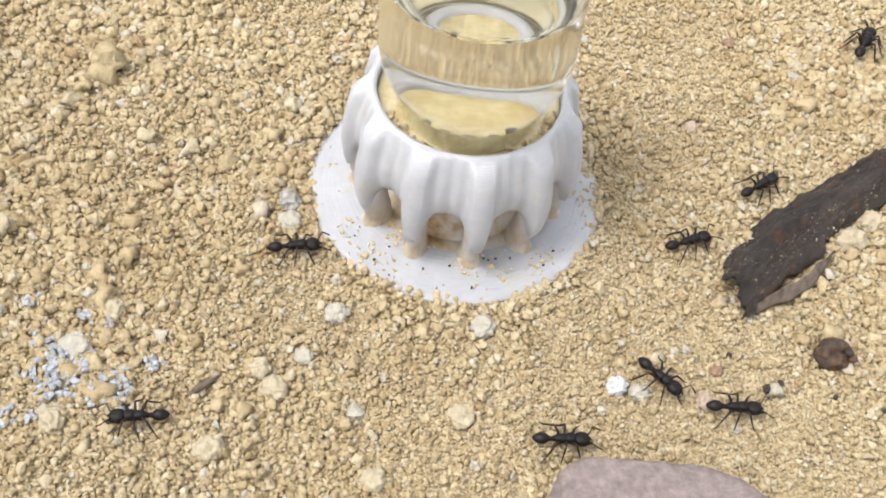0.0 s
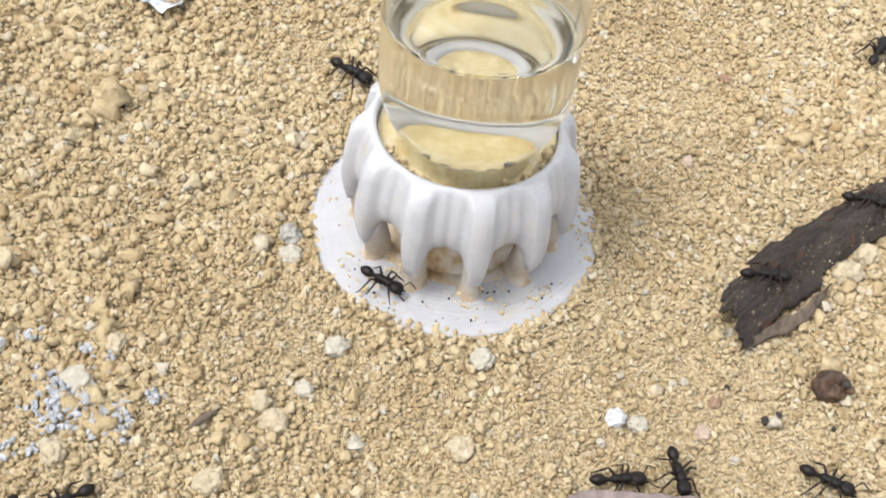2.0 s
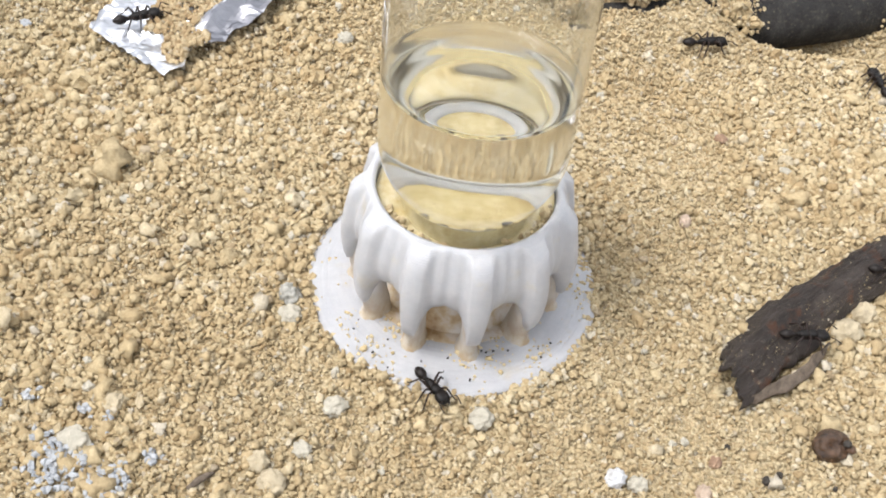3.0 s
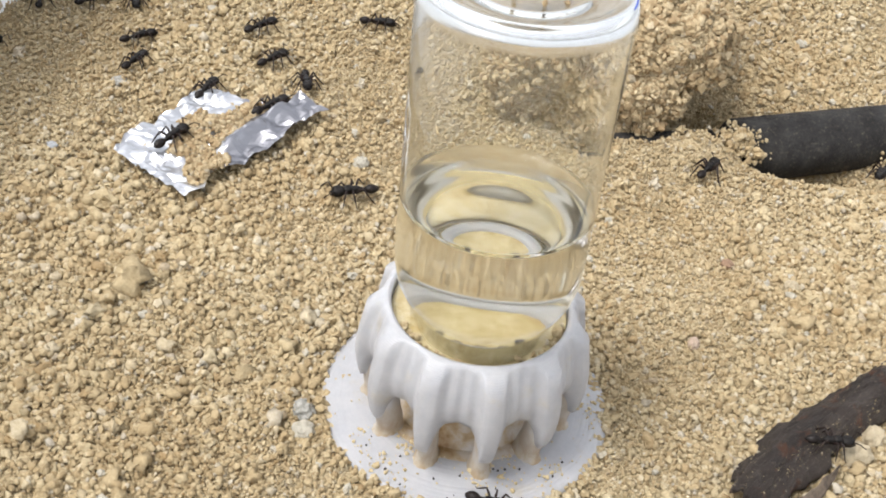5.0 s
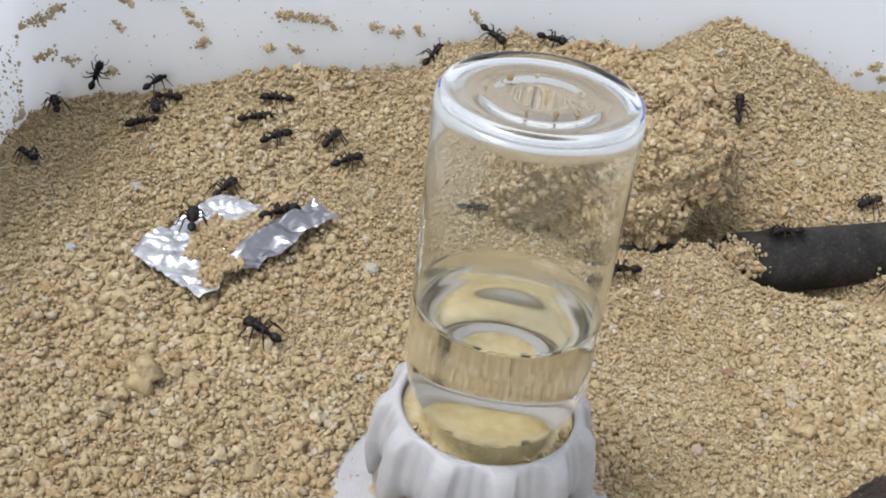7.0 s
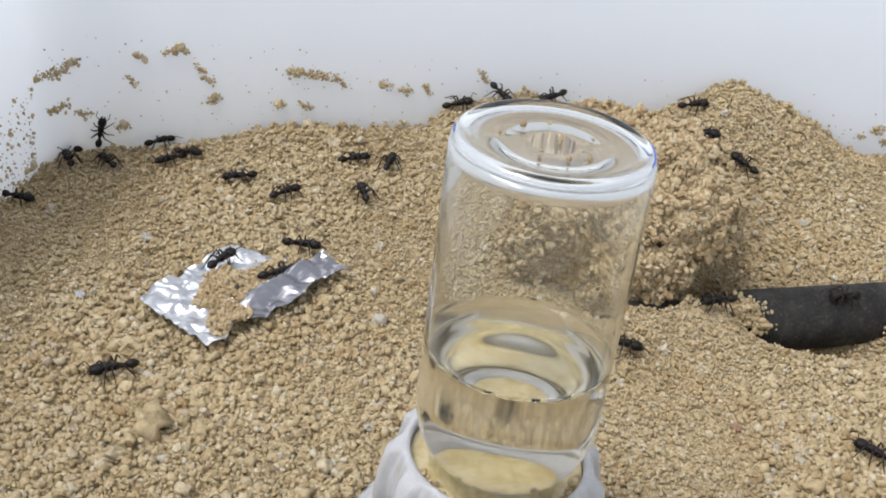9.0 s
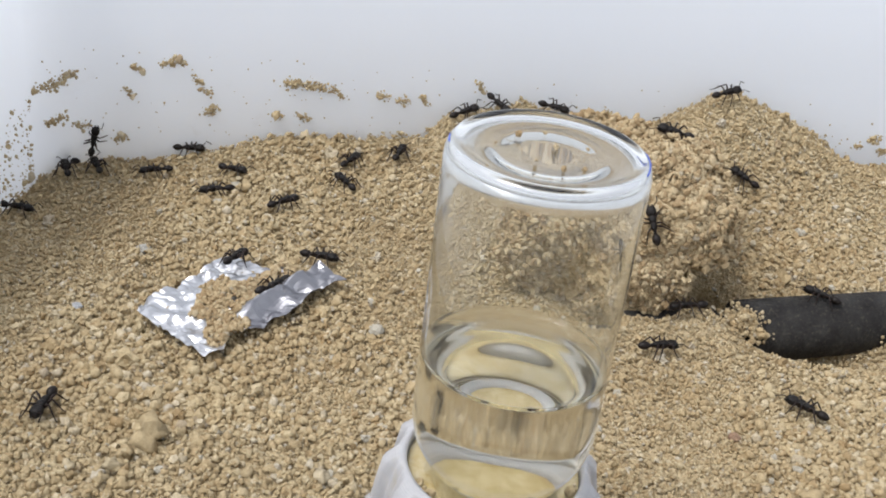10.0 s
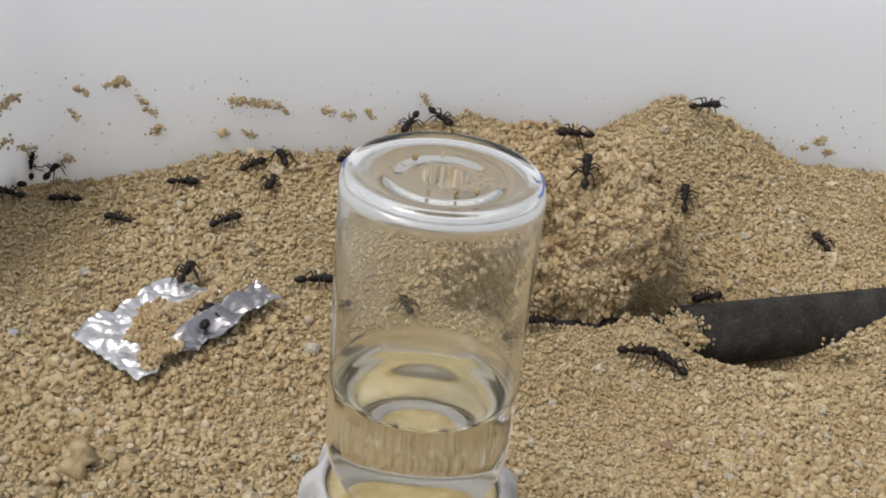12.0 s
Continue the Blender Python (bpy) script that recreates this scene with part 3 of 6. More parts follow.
def build_vial():
    v = base("glass_vial", 0, -0.25, 0, "upturned clear glass vial half full of sugar water in the feeder", "vial")
    shoulder = [(0.635, 1.64), (0.67, 1.675), (0.73, 1.75), (0.79, 1.86), (0.842, 2.00), (0.868, 2.14), (0.875, 2.28)]
    level = 2.85
    outer = [(0.56, 1.08), (0.59, 1.08), (0.605, 1.12), (0.605, 1.58)] + shoulder + [(0.875, 3.2), (0.875, 4.78), (0.868, 4.86), (0.850, 4.92), (0.815, 4.965), (0.77, 4.98), (0.72, 4.965), (0.66, 4.935), (0.60, 4.925), (0.50, 4.915), (0.46, 4.928), (0.41, 4.915), (0.2, 4.912), (0, 4.912)]
    dry = [(0, 4.845), (0.4, 4.848), (0.58, 4.86), (0.67, 4.88), (0.74, 4.895), (0.795, 4.88), (0.83, 4.84), (0.845, 4.77), (0.845, level + 0.08)]
    wetted = [(0.575, 1.61), (0.58, 1.625), (0.605, 1.655), (0.655, 1.71), (0.725, 1.81), (0.788, 1.935), (0.83, 2.09), (0.845, 2.26), (0.845, level + 0.08)]
    body = part("glass", join(lathe(outer, 128), lathe(dry, 128), lathe([(0.575, 1.61), (0.56, 1.57), (0.56, 1.08)], 128)), GLASS, v, wound=True)
    body.visible_shadow = False
    body.data.materials.append(SOFT_GLASS)
    for f in body.data.polygons:
        f.material_index = int(f.center.z > 4.80 * U and f.center.xy.length > 0.62 * U)
    surface = [(0.845, level + 0.08), (0.825, level + 0.045), (0.785, level + 0.018), (0.70, level), (0.4, level - 0.004), (0, level - 0.004)]
    water = part("sugar_water", lathe([(0, 1.61)] + wetted + surface[1:], 128), LIQUID_SIDE, v, "pale yellow sugar water", wound=True)
    water.data.materials.append(LIQUID)
    for f in water.data.polygons:
        f.material_index = int(f.center.z > (level - 0.02) * U and f.normal.z > 0.2)
    wick = lathe([(0, 1.0), (0.54, 1.0), (0.55, 1.1), (0.55, 1.60), (0.48, 1.645), (0.36, 1.625), (0.19, 1.641), (0, 1.63)], 48)
    part("wick", wick, WICK, v, "yellow soaked wick in the neck")
    part("seat_ring", lathe([(0.41, 1.625), (0.42, 1.665), (0.45, 1.685), (0.52, 1.69), (0.545, 1.68), (0.552, 1.625)], 64), PRINT, v, "white ring round the wick")
    # drinking holes: flat black discs carry their shade, the wick is not pierced
    for k in range(5):
        a = radians(-165 + 38 * k)
        part("hole", blob((0.27 * math.cos(a), 0.27 * math.sin(a), 1.642), (0.055, 0.04, 0.014), 2), BLACK_CRUMB_AND_HOLE, v, "black disc for the shaded drinking hole in the wick")
    # blue refractions along the rim, laid on as coloured tubes
    for a0, a1 in ((-22, 12), (172, 184)):
        pts = [(0.835 * math.cos(radians(a0 + (a1 - a0) * k / 8)), 0.835 * math.sin(radians(a0 + (a1 - a0) * k / 8)), 4.945) for k in range(9)]
        part("blue_glint", tube(pts, [0.004] + [0.009] * 7 + [0.004], 6), BLUE_GLINT, v, "blue refraction streak on the glass rim, modelled as a thin tube")
    return v


build_vial()
scatter_on_top = np.array([(0.06, 0.10), (-0.25, 0.28), (0.10, -0.33), (0.27, -0.30), (-0.02, 0.36), (0.33, 0.12), (-0.12, -0.22), (-0.45, 0.05), (0.2, 0.33)])
tagged(scatter("sand_on_glass", np.column_stack([scatter_on_top[:, 0], scatter_on_top[:, 1] - 0.25, np.full(9, 4.94)]), np.linspace(0.030, 0.010, 9), BROWN_SHADE_SAND, 2, 31),
       "a few crumbs of sand on the upturned glass base", "sand crumbs", kind="stuff")


def crumbs():
    """Sand that the ants dropped on the feeder's foot, and a ring of it spilling over the rim."""
    rng = np.random.RandomState(8)
    a, r = rng.uniform(0, 6.283, 2600), 0.90 + 0.56 * rng.rand(2600) ** 1.3
    patch = np.sin(5 * a + 1) + np.sin(9 * a + 7 * r) + np.sin(13 * r - 4 * a)
    keep = (np.sin(a) < 0.2) & (rng.rand(2600) < (0.06 + 0.42 * (np.cos(a + 1.2) > 0.1)) * np.clip(0.55 + 0.6 * patch, 0.05, 1.4))
    a, r = a[keep], r[keep]
    s = 0.010 * np.exp(rng.normal(0, 0.45, len(a)))
    p = np.stack([r * np.cos(a), r * np.sin(a), 0.115 - 0.05 * (r - 0.9) / 0.56 + s * 0.4], axis=1)
    tagged(scatter("sand_crumbs", p, s, PALE_CRUMB, 1, 41), "sand crumbs dropped on the white feeder foot", "sand crumbs", kind="stuff")
    a = np.concatenate([rng.uniform(-1.25, 0.6, 200), rng.uniform(0.6, 5.03, 80)])
    r = 1.53 + rng.normal(0, 0.04, len(a)) - 0.09 * np.clip(np.sin(a * 3 + 1), 0, 1)
    s = 0.030 * np.exp(rng.normal(0, 0.3, len(a)))
    p = np.stack([r * np.cos(a), r * np.sin(a), 0.04 + s * rng.uniform(-0.2, 0.8, len(a))], axis=1)
    tagged(scatter("sand_rim", p, s, SAND, 2, 42), "sand grains spilling over the feeder's rim", "sand crumbs", kind="stuff")
    a = rng.uniform(-2.6, -0.3, 26)
    r = rng.uniform(0.88, 1.42, 26)
    s = rng.uniform(0.008, 0.017, 26)
    tagged(scatter("black_crumbs", np.stack([r * np.cos(a), r * np.sin(a), np.full(26, 0.10)], axis=1), s, BLACK_CRUMB_AND_HOLE, 1, 43), "tiny black crumbs on the feeder foot", "crumbs", kind="stuff")
    a = rng.uniform(-2.8, -0.2, 150)
    r = 0.80 + rng.normal(0, 0.022, 150)
    s = 0.024 * np.exp(rng.normal(0, 0.35, 150))
    keep = rng.rand(150) < 0.25 + 0.75 * (np.abs(a + 0.55) < 0.35) + 0.5 * (np.abs(a + 2.5) < 0.3)
    p = np.stack([r * np.cos(a), r * np.sin(a) - 0.09, 1.38 + s * rng.uniform(0, 2, 150)], axis=1)
    tagged(scatter("sand_in_collar", p[keep], s[keep], SAND, 1, 44), "sand grains lodged between vial and collar", "sand crumbs", kind="stuff")


crumbs()


# ---- loose things on the sand ----
def pebble(name, x, y, r, material, label, seed, flat=0.75, sink=0.36, category="pebble", lumps=0.3):
    r *= 0.86
    rng = random.Random(seed)
    ob = link(name, blob((0, 0, 0), (r, r * rng.uniform(0.8, 1.0), r * flat), 4, lumps, seed, (0, 0, rng.uniform(0, 360)), 2.2), material)
    ob.matrix_basis = pose(x * U, y * U, (float(sand(x, y)) + r * flat * (1 - 2 * sink) + 0.015) * U)
    return tagged(ob, label, category)


pebble("pebble", -1.66, -0.38, 0.15, GREY_STONE, "speckled grey pebble beside the feeder", 1, 0.9)
pebble("pebble", -1.64, -0.62, 0.13, PALE_STONE, "pale grey flat pebble on sand", 2, 0.5)
pebble("pebble", 4.08, -0.44, 0.19, YELLOW_STONE, "rounded yellow stone against the bark", 3, 0.9, category="stone")
pebble("pebble", -1.11, -1.72, 0.14, PALE_STONE, "pale weathered pebble on sand", 4)
pebble("pebble", 0.26, -1.76, 0.14, PALE_STONE, "pale grey pebble half sunk in sand", 5, 0.6, 0.35)
pebble("pebble", -1.37, -2.20, 0.10, PALE_STONE, "small pale pebble on sand", 6)
pebble("pebble", 1.49, -2.33, 0.12, WHITE_STONE, "bright white quartz chip on sand", 7, 0.7, 0.2)
pebble("pebble", 1.69, -2.37, 0.11, PALE_STONE, "pale translucent pebble beside the white chip", 8)
pebble("pebble", 3.24, 2.5, 0.085, RED_STONE, "small red-brown pebble on sand", 9)
pebble("pebble", -1.60, -2.56, 0.15, YELLOW_STONE, "lumpy yellow stone on sand", 10, 0.7, 0.4)
pebble("pebble", -1.76, -2.36, 0.13, YELLOW_STONE, "dull yellow stone on sand", 11, 0.7, 0.4)
pebble("pebble", 0.06, -2.74, 0.15, YELLOW_STONE, "flat yellowish stone half sunk in sand", 12, 0.55, 0.4)
pebble("pebble", 2.46, -2.08, 0.08, RED_STONE, "small brown pebble on sand", 13)
pebble("pebble", 2.30, -2.42, 0.10, PINK_STONE, "pinkish pebble half sunk in sand", 14, 0.6, 0.4)
pebble("pebble", -3.15, -1.78, 0.12, YELLOW_STONE, "rough yellow stone on sand", 15)
pebble("pebble", -3.41, -2.2, 0.17, PALE_STONE, "pale lumpy stone beside plaster crumbs", 16, 0.6)
pebble("pebble", -3.44, -2.98, 0.14, YELLOW_STONE, "rounded yellow stone on sand", 17)
pebble("pebble", -2.08, -3.18, 0.16, YELLOW_STONE, "flat yellow stone on sand", 18, 0.6)
pebble("pebble", 3.96, 2.14, 0.11, YELLOW_STONE, "pale yellow stone on sand", 19)
pebble("pebble", -0.68, -3.4, 0.13, YELLOW_STONE, "yellow stone half sunk in sand", 20, 0.6, 0.4)
pebble("pebble", 2.6, 1.05, 0.10, PINK_STONE, "pinkish pebble on sand", 21)
pebble("pebble", 4.6, 5.3, 0.06, RED_STONE, "tiny red pebble near the pipe", 22)
pebble("pebble", 5.7, 8.8, 0.12, PALE_STONE, "grey pebble on the sand heap", 23)
pebble("pebble", -5.2, 6.35, 0.14, GREY_STONE, "grey pebble on sand", 24, 0.5, 0.4)
pebble("pebble", -5.5, 4.1, 0.09, PLASTER, "blue-grey plaster crumb on sand", 25, 0.6)
pebble("pebble", -1.4, 3.8, 0.12, PALE_STONE, "pale pebble on sand", 26)
pebble("pebble", 1.5, 2.4, 0.07, PALE_STONE, "small pale pebble on sand", 27)
pebble("pebble", 4.35, -0.15, 0.16, YELLOW_STONE, "crumbly yellow stone leaning on the bark", 28, 0.9)
pebble("pebble", 3.95, -0.1, 0.12, YELLOW_STONE, "small yellow stone on the bark's edge", 29, 0.9, 0.0)
for k, (x, y, r) in enumerate(((2.91, -2.26, 0.055), (3.05, -2.18, 0.04), (2.6, -1.9, 0.035), (3.55, -2.3, 0.03), (2.2, -2.62, 0.03))):
    pebble("black_crumb", x, y, r, BLACK_CRUMB_AND_HOLE, "tiny black crumb on sand", 40 + k, 0.8, 0.2, "crumb")


def build_seed():
    s = base("seed", 3.58, -1.88, float(sand(3.58, -1.88)) + 0.12, "brown hollow seed husk lying on sand", "seed", rz=20)
    bm = blob((0, 0, 0), (0.18, 0.16, 0.155), 4, 0.13, 3, freq=2.6)
    for c in ((0.09, -0.10, 0.10), (-0.06, -0.06, 0.13)):
        for v in bm.verts:
            d = (v.co - Vector(c)).length
            if d < 0.085:
                v.co += (Vector((0, 0, 0)) - v.co).normalized() * 0.10 * (1 - d / 0.085) ** 0.5
    part("husk", bm, SEED, s)
    # black blob in place of the shade inside the pit
    part("hollow", blob((0.085, -0.085, 0.115), (0.045, 0.04, 0.03), 2, 0.2, 6), BLACK_CRUMB_AND_HOLE, s, "black blob for the shade in the husk's hollow")
    part("stalk_scar", blob((0.13, -0.12, 0.05), (0.05, 0.045, 0.04), 2, 0.2, 4), SEED, s)
    return s


build_seed()


def build_twig():
    ob = link("twig", tube([(-0.10, -0.08, 0.04), (-0.02, -0.01, 0.06), (0.05, 0.06, 0.05), (0.11, 0.10, 0.04)], [0.02, 0.035, 0.03, 0.012], 7), TORN)
    ob.matrix_basis = pose(-2.22 * U, -2.6 * U, float(sand(-2.22, -2.6)) * U)
    return tagged(ob, "short broken brown twig on sand", "twig")


build_twig()


def build_bark():
    """A strip of dark bark, arched across, with torn ends and a pale torn edge."""
    thing = base("bark_strip", 2.72, -1.27, 0.06, "dark brown curled strip of bark lying on sand", "bark", rz=40.5)
    bm = bmesh.new()
    nu, nv, top = 130, 34, []
    for i in range(nu + 1):
        u = 3.75 * i / nu
        row = []
        half = 0.27 + 0.11 * ease(0, 0.9, u) + 0.07 * noise.noise(Vector((u * 2.3, 1, 0))) + 0.045 * noise.noise(Vector((u * 7, 4, 0)))
        mid = 0.05 * math.sin(u * 1.4) + 0.05
        for j in range(nv + 1):
            s = -1 + 2 * j / nv
            w = half * (1 + 0.05 * noise.noise(Vector((u * 6, s * 2, 7)))) * (1 - (0.24 * float(ease(0, 0.9, u)) + 0.24 * float(ease(1.15, 1.4, u)) if s < 0 else 0.0))
            ragged = (0.16 * noise.noise(Vector((s * 3.1, 2, 3))) + 0.22 * max(0, s) ** 2 - 0.12 * max(0, -s)) * (1 - u / 3.75) ** 6
            z = 0.22 * (1 - abs(s) ** 2.2) + 0.07 * noise.noise(Vector((u * 1.8, s * 1.5, 2))) + 0.032 * noise.noise(Vector((u * 7, s * 5, 5)))
            z += 0.06 * abs(noise.noise(Vector((u * 3, s * 6, 9)))) + 0.025 * abs(noise.noise(Vector((u * 9, s * 14, 4)))) + 0.05 * float(ease(-0.5, -0.95, s)) * float(ease(1.3, 0.6, u))
            row.append(bm.verts.new((u + ragged, mid + w * s, max(z, 0.0) + 0.02)))
        top.append(row)
    for a, b in zip(top, top[1:]):
        for j in range(nv):
            bm.faces.new((a[j], b[j], b[j + 1], a[j + 1]))
    geo = bmesh.ops.extrude_face_region(bm, geom=bm.faces[:])
    for v in [g for g in geo["geom"] if isinstance(g, bmesh.types.BMVert)]:
        v.co.z -= 0.055
    part("outer_bark", bm, BARK, thing)
    bm = bmesh.new()
    rows = []
    for i in range(40):
        u = 0.02 + 1.2 * i / 39
        row = []
        for j in range(6):
            s = j / 5
            n = 0.022 * noise.noise(Vector((u * 6, s * 2, 11)))
            row.append(bm.verts.new((u + 0.02 * s, -0.21 - 0.05 * ease(0, 0.8, u) - (0.03 + 0.10 * s) * math.sin(math.pi * min(1, (u + 0.1) / 1.35)) + n, 0.15 - 0.10 * s + n * 0.6)))
        rows.append(row)
    for a, b in zip(rows, rows[1:]):
        for j in range(5):
            bm.faces.new((a[j], b[j], b[j + 1], a[j + 1]))
    geo = bmesh.ops.extrude_face_region(bm, geom=bm.faces[:])
    for v in [g for g in geo["geom"] if isinstance(g, bmesh.types.BMVert)]:
        v.co.z -= 0.04
    part("torn_edge", bm, TORN, thing, "pale torn inner bark")
    return thing


strip = build_bark()


def sand_on_bark():
    """Dust and grains caught on the bark."""
    rng = np.random.RandomState(77)
    p, s = [], []
    for _ in range(900):
        u, v = 3.7 * rng.rand(), rng.normal(0.09, 0.16)
        if abs(v - 0.09) < 0.27:
            r = 0.003 + 0.007 * rng.rand() ** 4
            q = strip.matrix_basis @ Vector((u * U, v * U, (0.245 - 0.20 * min(1, abs(v - 0.09) / 0.36) ** 2.2) * U))
            p.append(q / U)
            s.append(r)
    tagged(scatter("sand_on_bark", np.array(p), np.array(s), SAND, 1, 78), "dust and sand grains caught on the bark", "sand", kind="stuff")


sand_on_bark()


def build_brick():
    """A worn chip of pinkish brick, its upper edge rounded."""
    bm = bmesh.new()
    bmesh.ops.create_cube(bm, size=1)
    bmesh.ops.subdivide_edges(bm, edges=bm.edges[:], cuts=18, use_grid_fill=True)
    for v in bm.verts:
        p = v.co * 2
        k = max(abs(p.x), abs(p.y), abs(p.z)) / max(1e-6, (abs(p.x) ** 9 + abs(p.y) ** 9 + abs(p.z) ** 9) ** (1 / 9))
        p = p * k
        x, y = p.x * 0.95, p.y * 0.7
        if p.x > 0.3:
            y -= (p.x - 0.3) * 0.45 * (p.y > 0)
        if p.x < -0.8:
            y -= (-0.8 - p.x) * 0.3
        n = 0.05 * noise.noise(Vector((x * 2, y * 2, p.z * 2))) + 0.02 * noise.noise(Vector((x * 8, y * 8, p.z * 6)))
        v.co = Vector((x + n, y + n, p.z * 0.24 + n * 0.7))
    ob = link("brick_chip", bm, BRICK)
    ob.matrix_basis = pose(1.78 * U, -3.93 * U, 0.10 * U, 0, 0, 2)
    return tagged(ob, "worn pinkish brown brick chip on sand", "brick")


build_brick()


def plaster_crumbs():
    rng = np.random.RandomState(3)
    heaps = [(-3.42, -2.52, 0.20, 95), (-3.55, -2.40, 0.13, 36), (-3.02, -2.63, 0.13, 50), (-2.68, -2.30, 0.075, 16), (-3.95, -1.75, 0.08, 14), (-3.38, -1.88, 0.05, 8),
             (-3.22, -2.02, 0.07, 12), (-3.84, -2.97, 0.09, 14), (-3.72, -2.2, 0.06, 9), (-3.6, -2.95, 0.05, 6), (-4.2, -1.9, 0.08, 12), (-2.95, -2.48, 0.05, 6)]
    p = np.concatenate([np.column_stack([rng.normal(x, r * 0.72, n), rng.normal(y, r * 0.72, n)]) for x, y, r, n in heaps])
    s = np.minimum(0.026 * np.exp(rng.normal(0, 0.4, len(p))), 0.036)
    q = np.column_stack([p, sand(p[:, 0], p[:, 1]) + crumbly(p[:, 0], p[:, 1]) + 0.035 + s * rng.uniform(-0.3, 0.7, len(p))])
    tagged(scatter("plaster_crumbs", q, s, PLASTER, 2, 51), "pale blue-grey plaster crumbs scattered on sand", "plaster", kind="stuff")
    p = np.column_stack([rng.uniform(-6, 7, 150), rng.uniform(-3.5, 9, 150)])
    p = p[~under_foot(p[:, 0], p[:, 1])]
    s = 0.045 * np.exp(rng.normal(0, 0.3, len(p)))
    q = np.column_stack([p, sand(p[:, 0], p[:, 1]) + 0.02])
    tagged(scatter("grey_grains", q, s, PALE_STONE, 2, 52), "grey grains strewn among the sand", "sand", kind="stuff")


plaster_crumbs()


# ---- foil dish with sand on it ----
def build_foil():
    thing = base("foil_dish", -3.3, 4.35, float(sand(-3.3, 4.35)), "crumpled silver foil square strewn with sand", "foil")
    l_, f_, r_, b_ = Vector((-1.32, -0.60, 0.02)), Vector((-0.18, -1.52, 0.0)), Vector((1.36, 0.44, 0.06)), Vector((-0.50, 1.28, 0.07))
    rng, rest = random.Random(23), float(sand(-3.3, 4.35))
    folds = [(math.cos(d), math.sin(d), rng.uniform(-0.9, 0.9), rng.choice((-1, 1)) * rng.uniform(0.05, 0.16)) for d in (rng.uniform(0, 3.14) for _ in range(30))]

    def spot(a, b):
        """A point of the sheet: a runs from the left corner to the front one, b from left to back."""
        p = l_ * (1 - a) * (1 - b) + f_ * a * (1 - b) + r_ * a * b + b_ * (1 - a) * b
        crease = sum(c * (abs(p.x * u + p.y * v - d) - 0.45) for u, v, d, c in folds)
        edge = min(a, 1 - a, b, 1 - b)
        fold = max(0, 1 - abs(a - 0.80) / 0.13) * float(ease(0.22, 0.5, b))
        wob = noise.noise(Vector((p.x * 3.2, p.y * 3.2, 5))) * 0.13 * max(0, 1 - edge / 0.2)
        return Vector((p.x + wob, p.y - wob * 0.7, p.z + float(sand(p.x - 3.3, p.y + 4.35)) - rest + 0.05 + 0.045 * math.tanh(crease * 9) + 0.14 * abs(noise.noise(Vector((p.x * 2.3, p.y * 2.3, 2)))) + 0.08 * abs(noise.noise(Vector((p.x * 5.1, p.y * 5.1, 7)))) + 0.015 * abs(noise.noise(Vector((p.x * 9.5, p.y * 9.5, 4)))) + 0.06 * max(0, 1 - edge / 0.12) + 0.19 * fold))

    bm = bmesh.new()
    n = 52
    rows = [[bm.verts.new(spot(i / n, j / n)) for j in range(n + 1)] for i in range(n + 1)]
    for i in range(n):
        for j in range(n):
            bm.faces.new((rows[i][j], rows[i + 1][j], rows[i + 1][j + 1], rows[i][j + 1]))
    geo = bmesh.ops.extrude_face_region(bm, geom=bm.faces[:])
    for v in [g for g in geo["geom"] if isinstance(g, bmesh.types.BMVert)]:
        v.co.z -= 0.006
    sheet = part("foil_sheet", bm, FOIL, thing, smooth=False)
    sheet.data.materials.append(DIM_REFLECTION_FOIL)
    for f in sheet.data.polygons:  # the folded flap: dark surroundings it would mirror are put into a darker foil
        c = f.center / U
        f.material_index = int((c - f_.lerp(r_, 0.5)).dot((f_ - r_).cross(Vector((0, 0, 1))).normalized()) > -0.50 and c.x > 0.12)
    p, s = [], []
    for k in range(5200):
        a, b = rng.random(), rng.random()
        wave = 0.35 * noise.noise(Vector((a * 6, b * 6, 1)))
        core = min(((a - 0.52) / 0.22) ** 2 + ((b - 0.46) / 0.30) ** 2, ((a - 0.54) / 0.13) ** 2 + ((b - 0.84) / 0.26) ** 2, ((a - 0.84) / 0.18) ** 2 + ((b - 0.22) / 0.13) ** 2, ((a - 0.36) / 0.15) ** 2 + ((b - 0.56) / 0.13) ** 2) + wave
        if core < 0.85:
            q = spot(a, b)
            r = 0.029 * math.exp(rng.gauss(0, 0.32))
            p.append((q.x - 3.3, q.y + 4.35, q.z + rest + 0.01 + 0.07 * max(0, 0.85 - core) + r * rng.uniform(-0.4, 0.7)))
            s.append(r)
    heap = scatter("sand_on_foil", np.array(p), np.array(s), BROWN_SHADE_SAND, 1, 61)
    tagged(heap, "sand heaped in the middle of the foil", "sand", kind="stuff")
    return thing


build_foil()


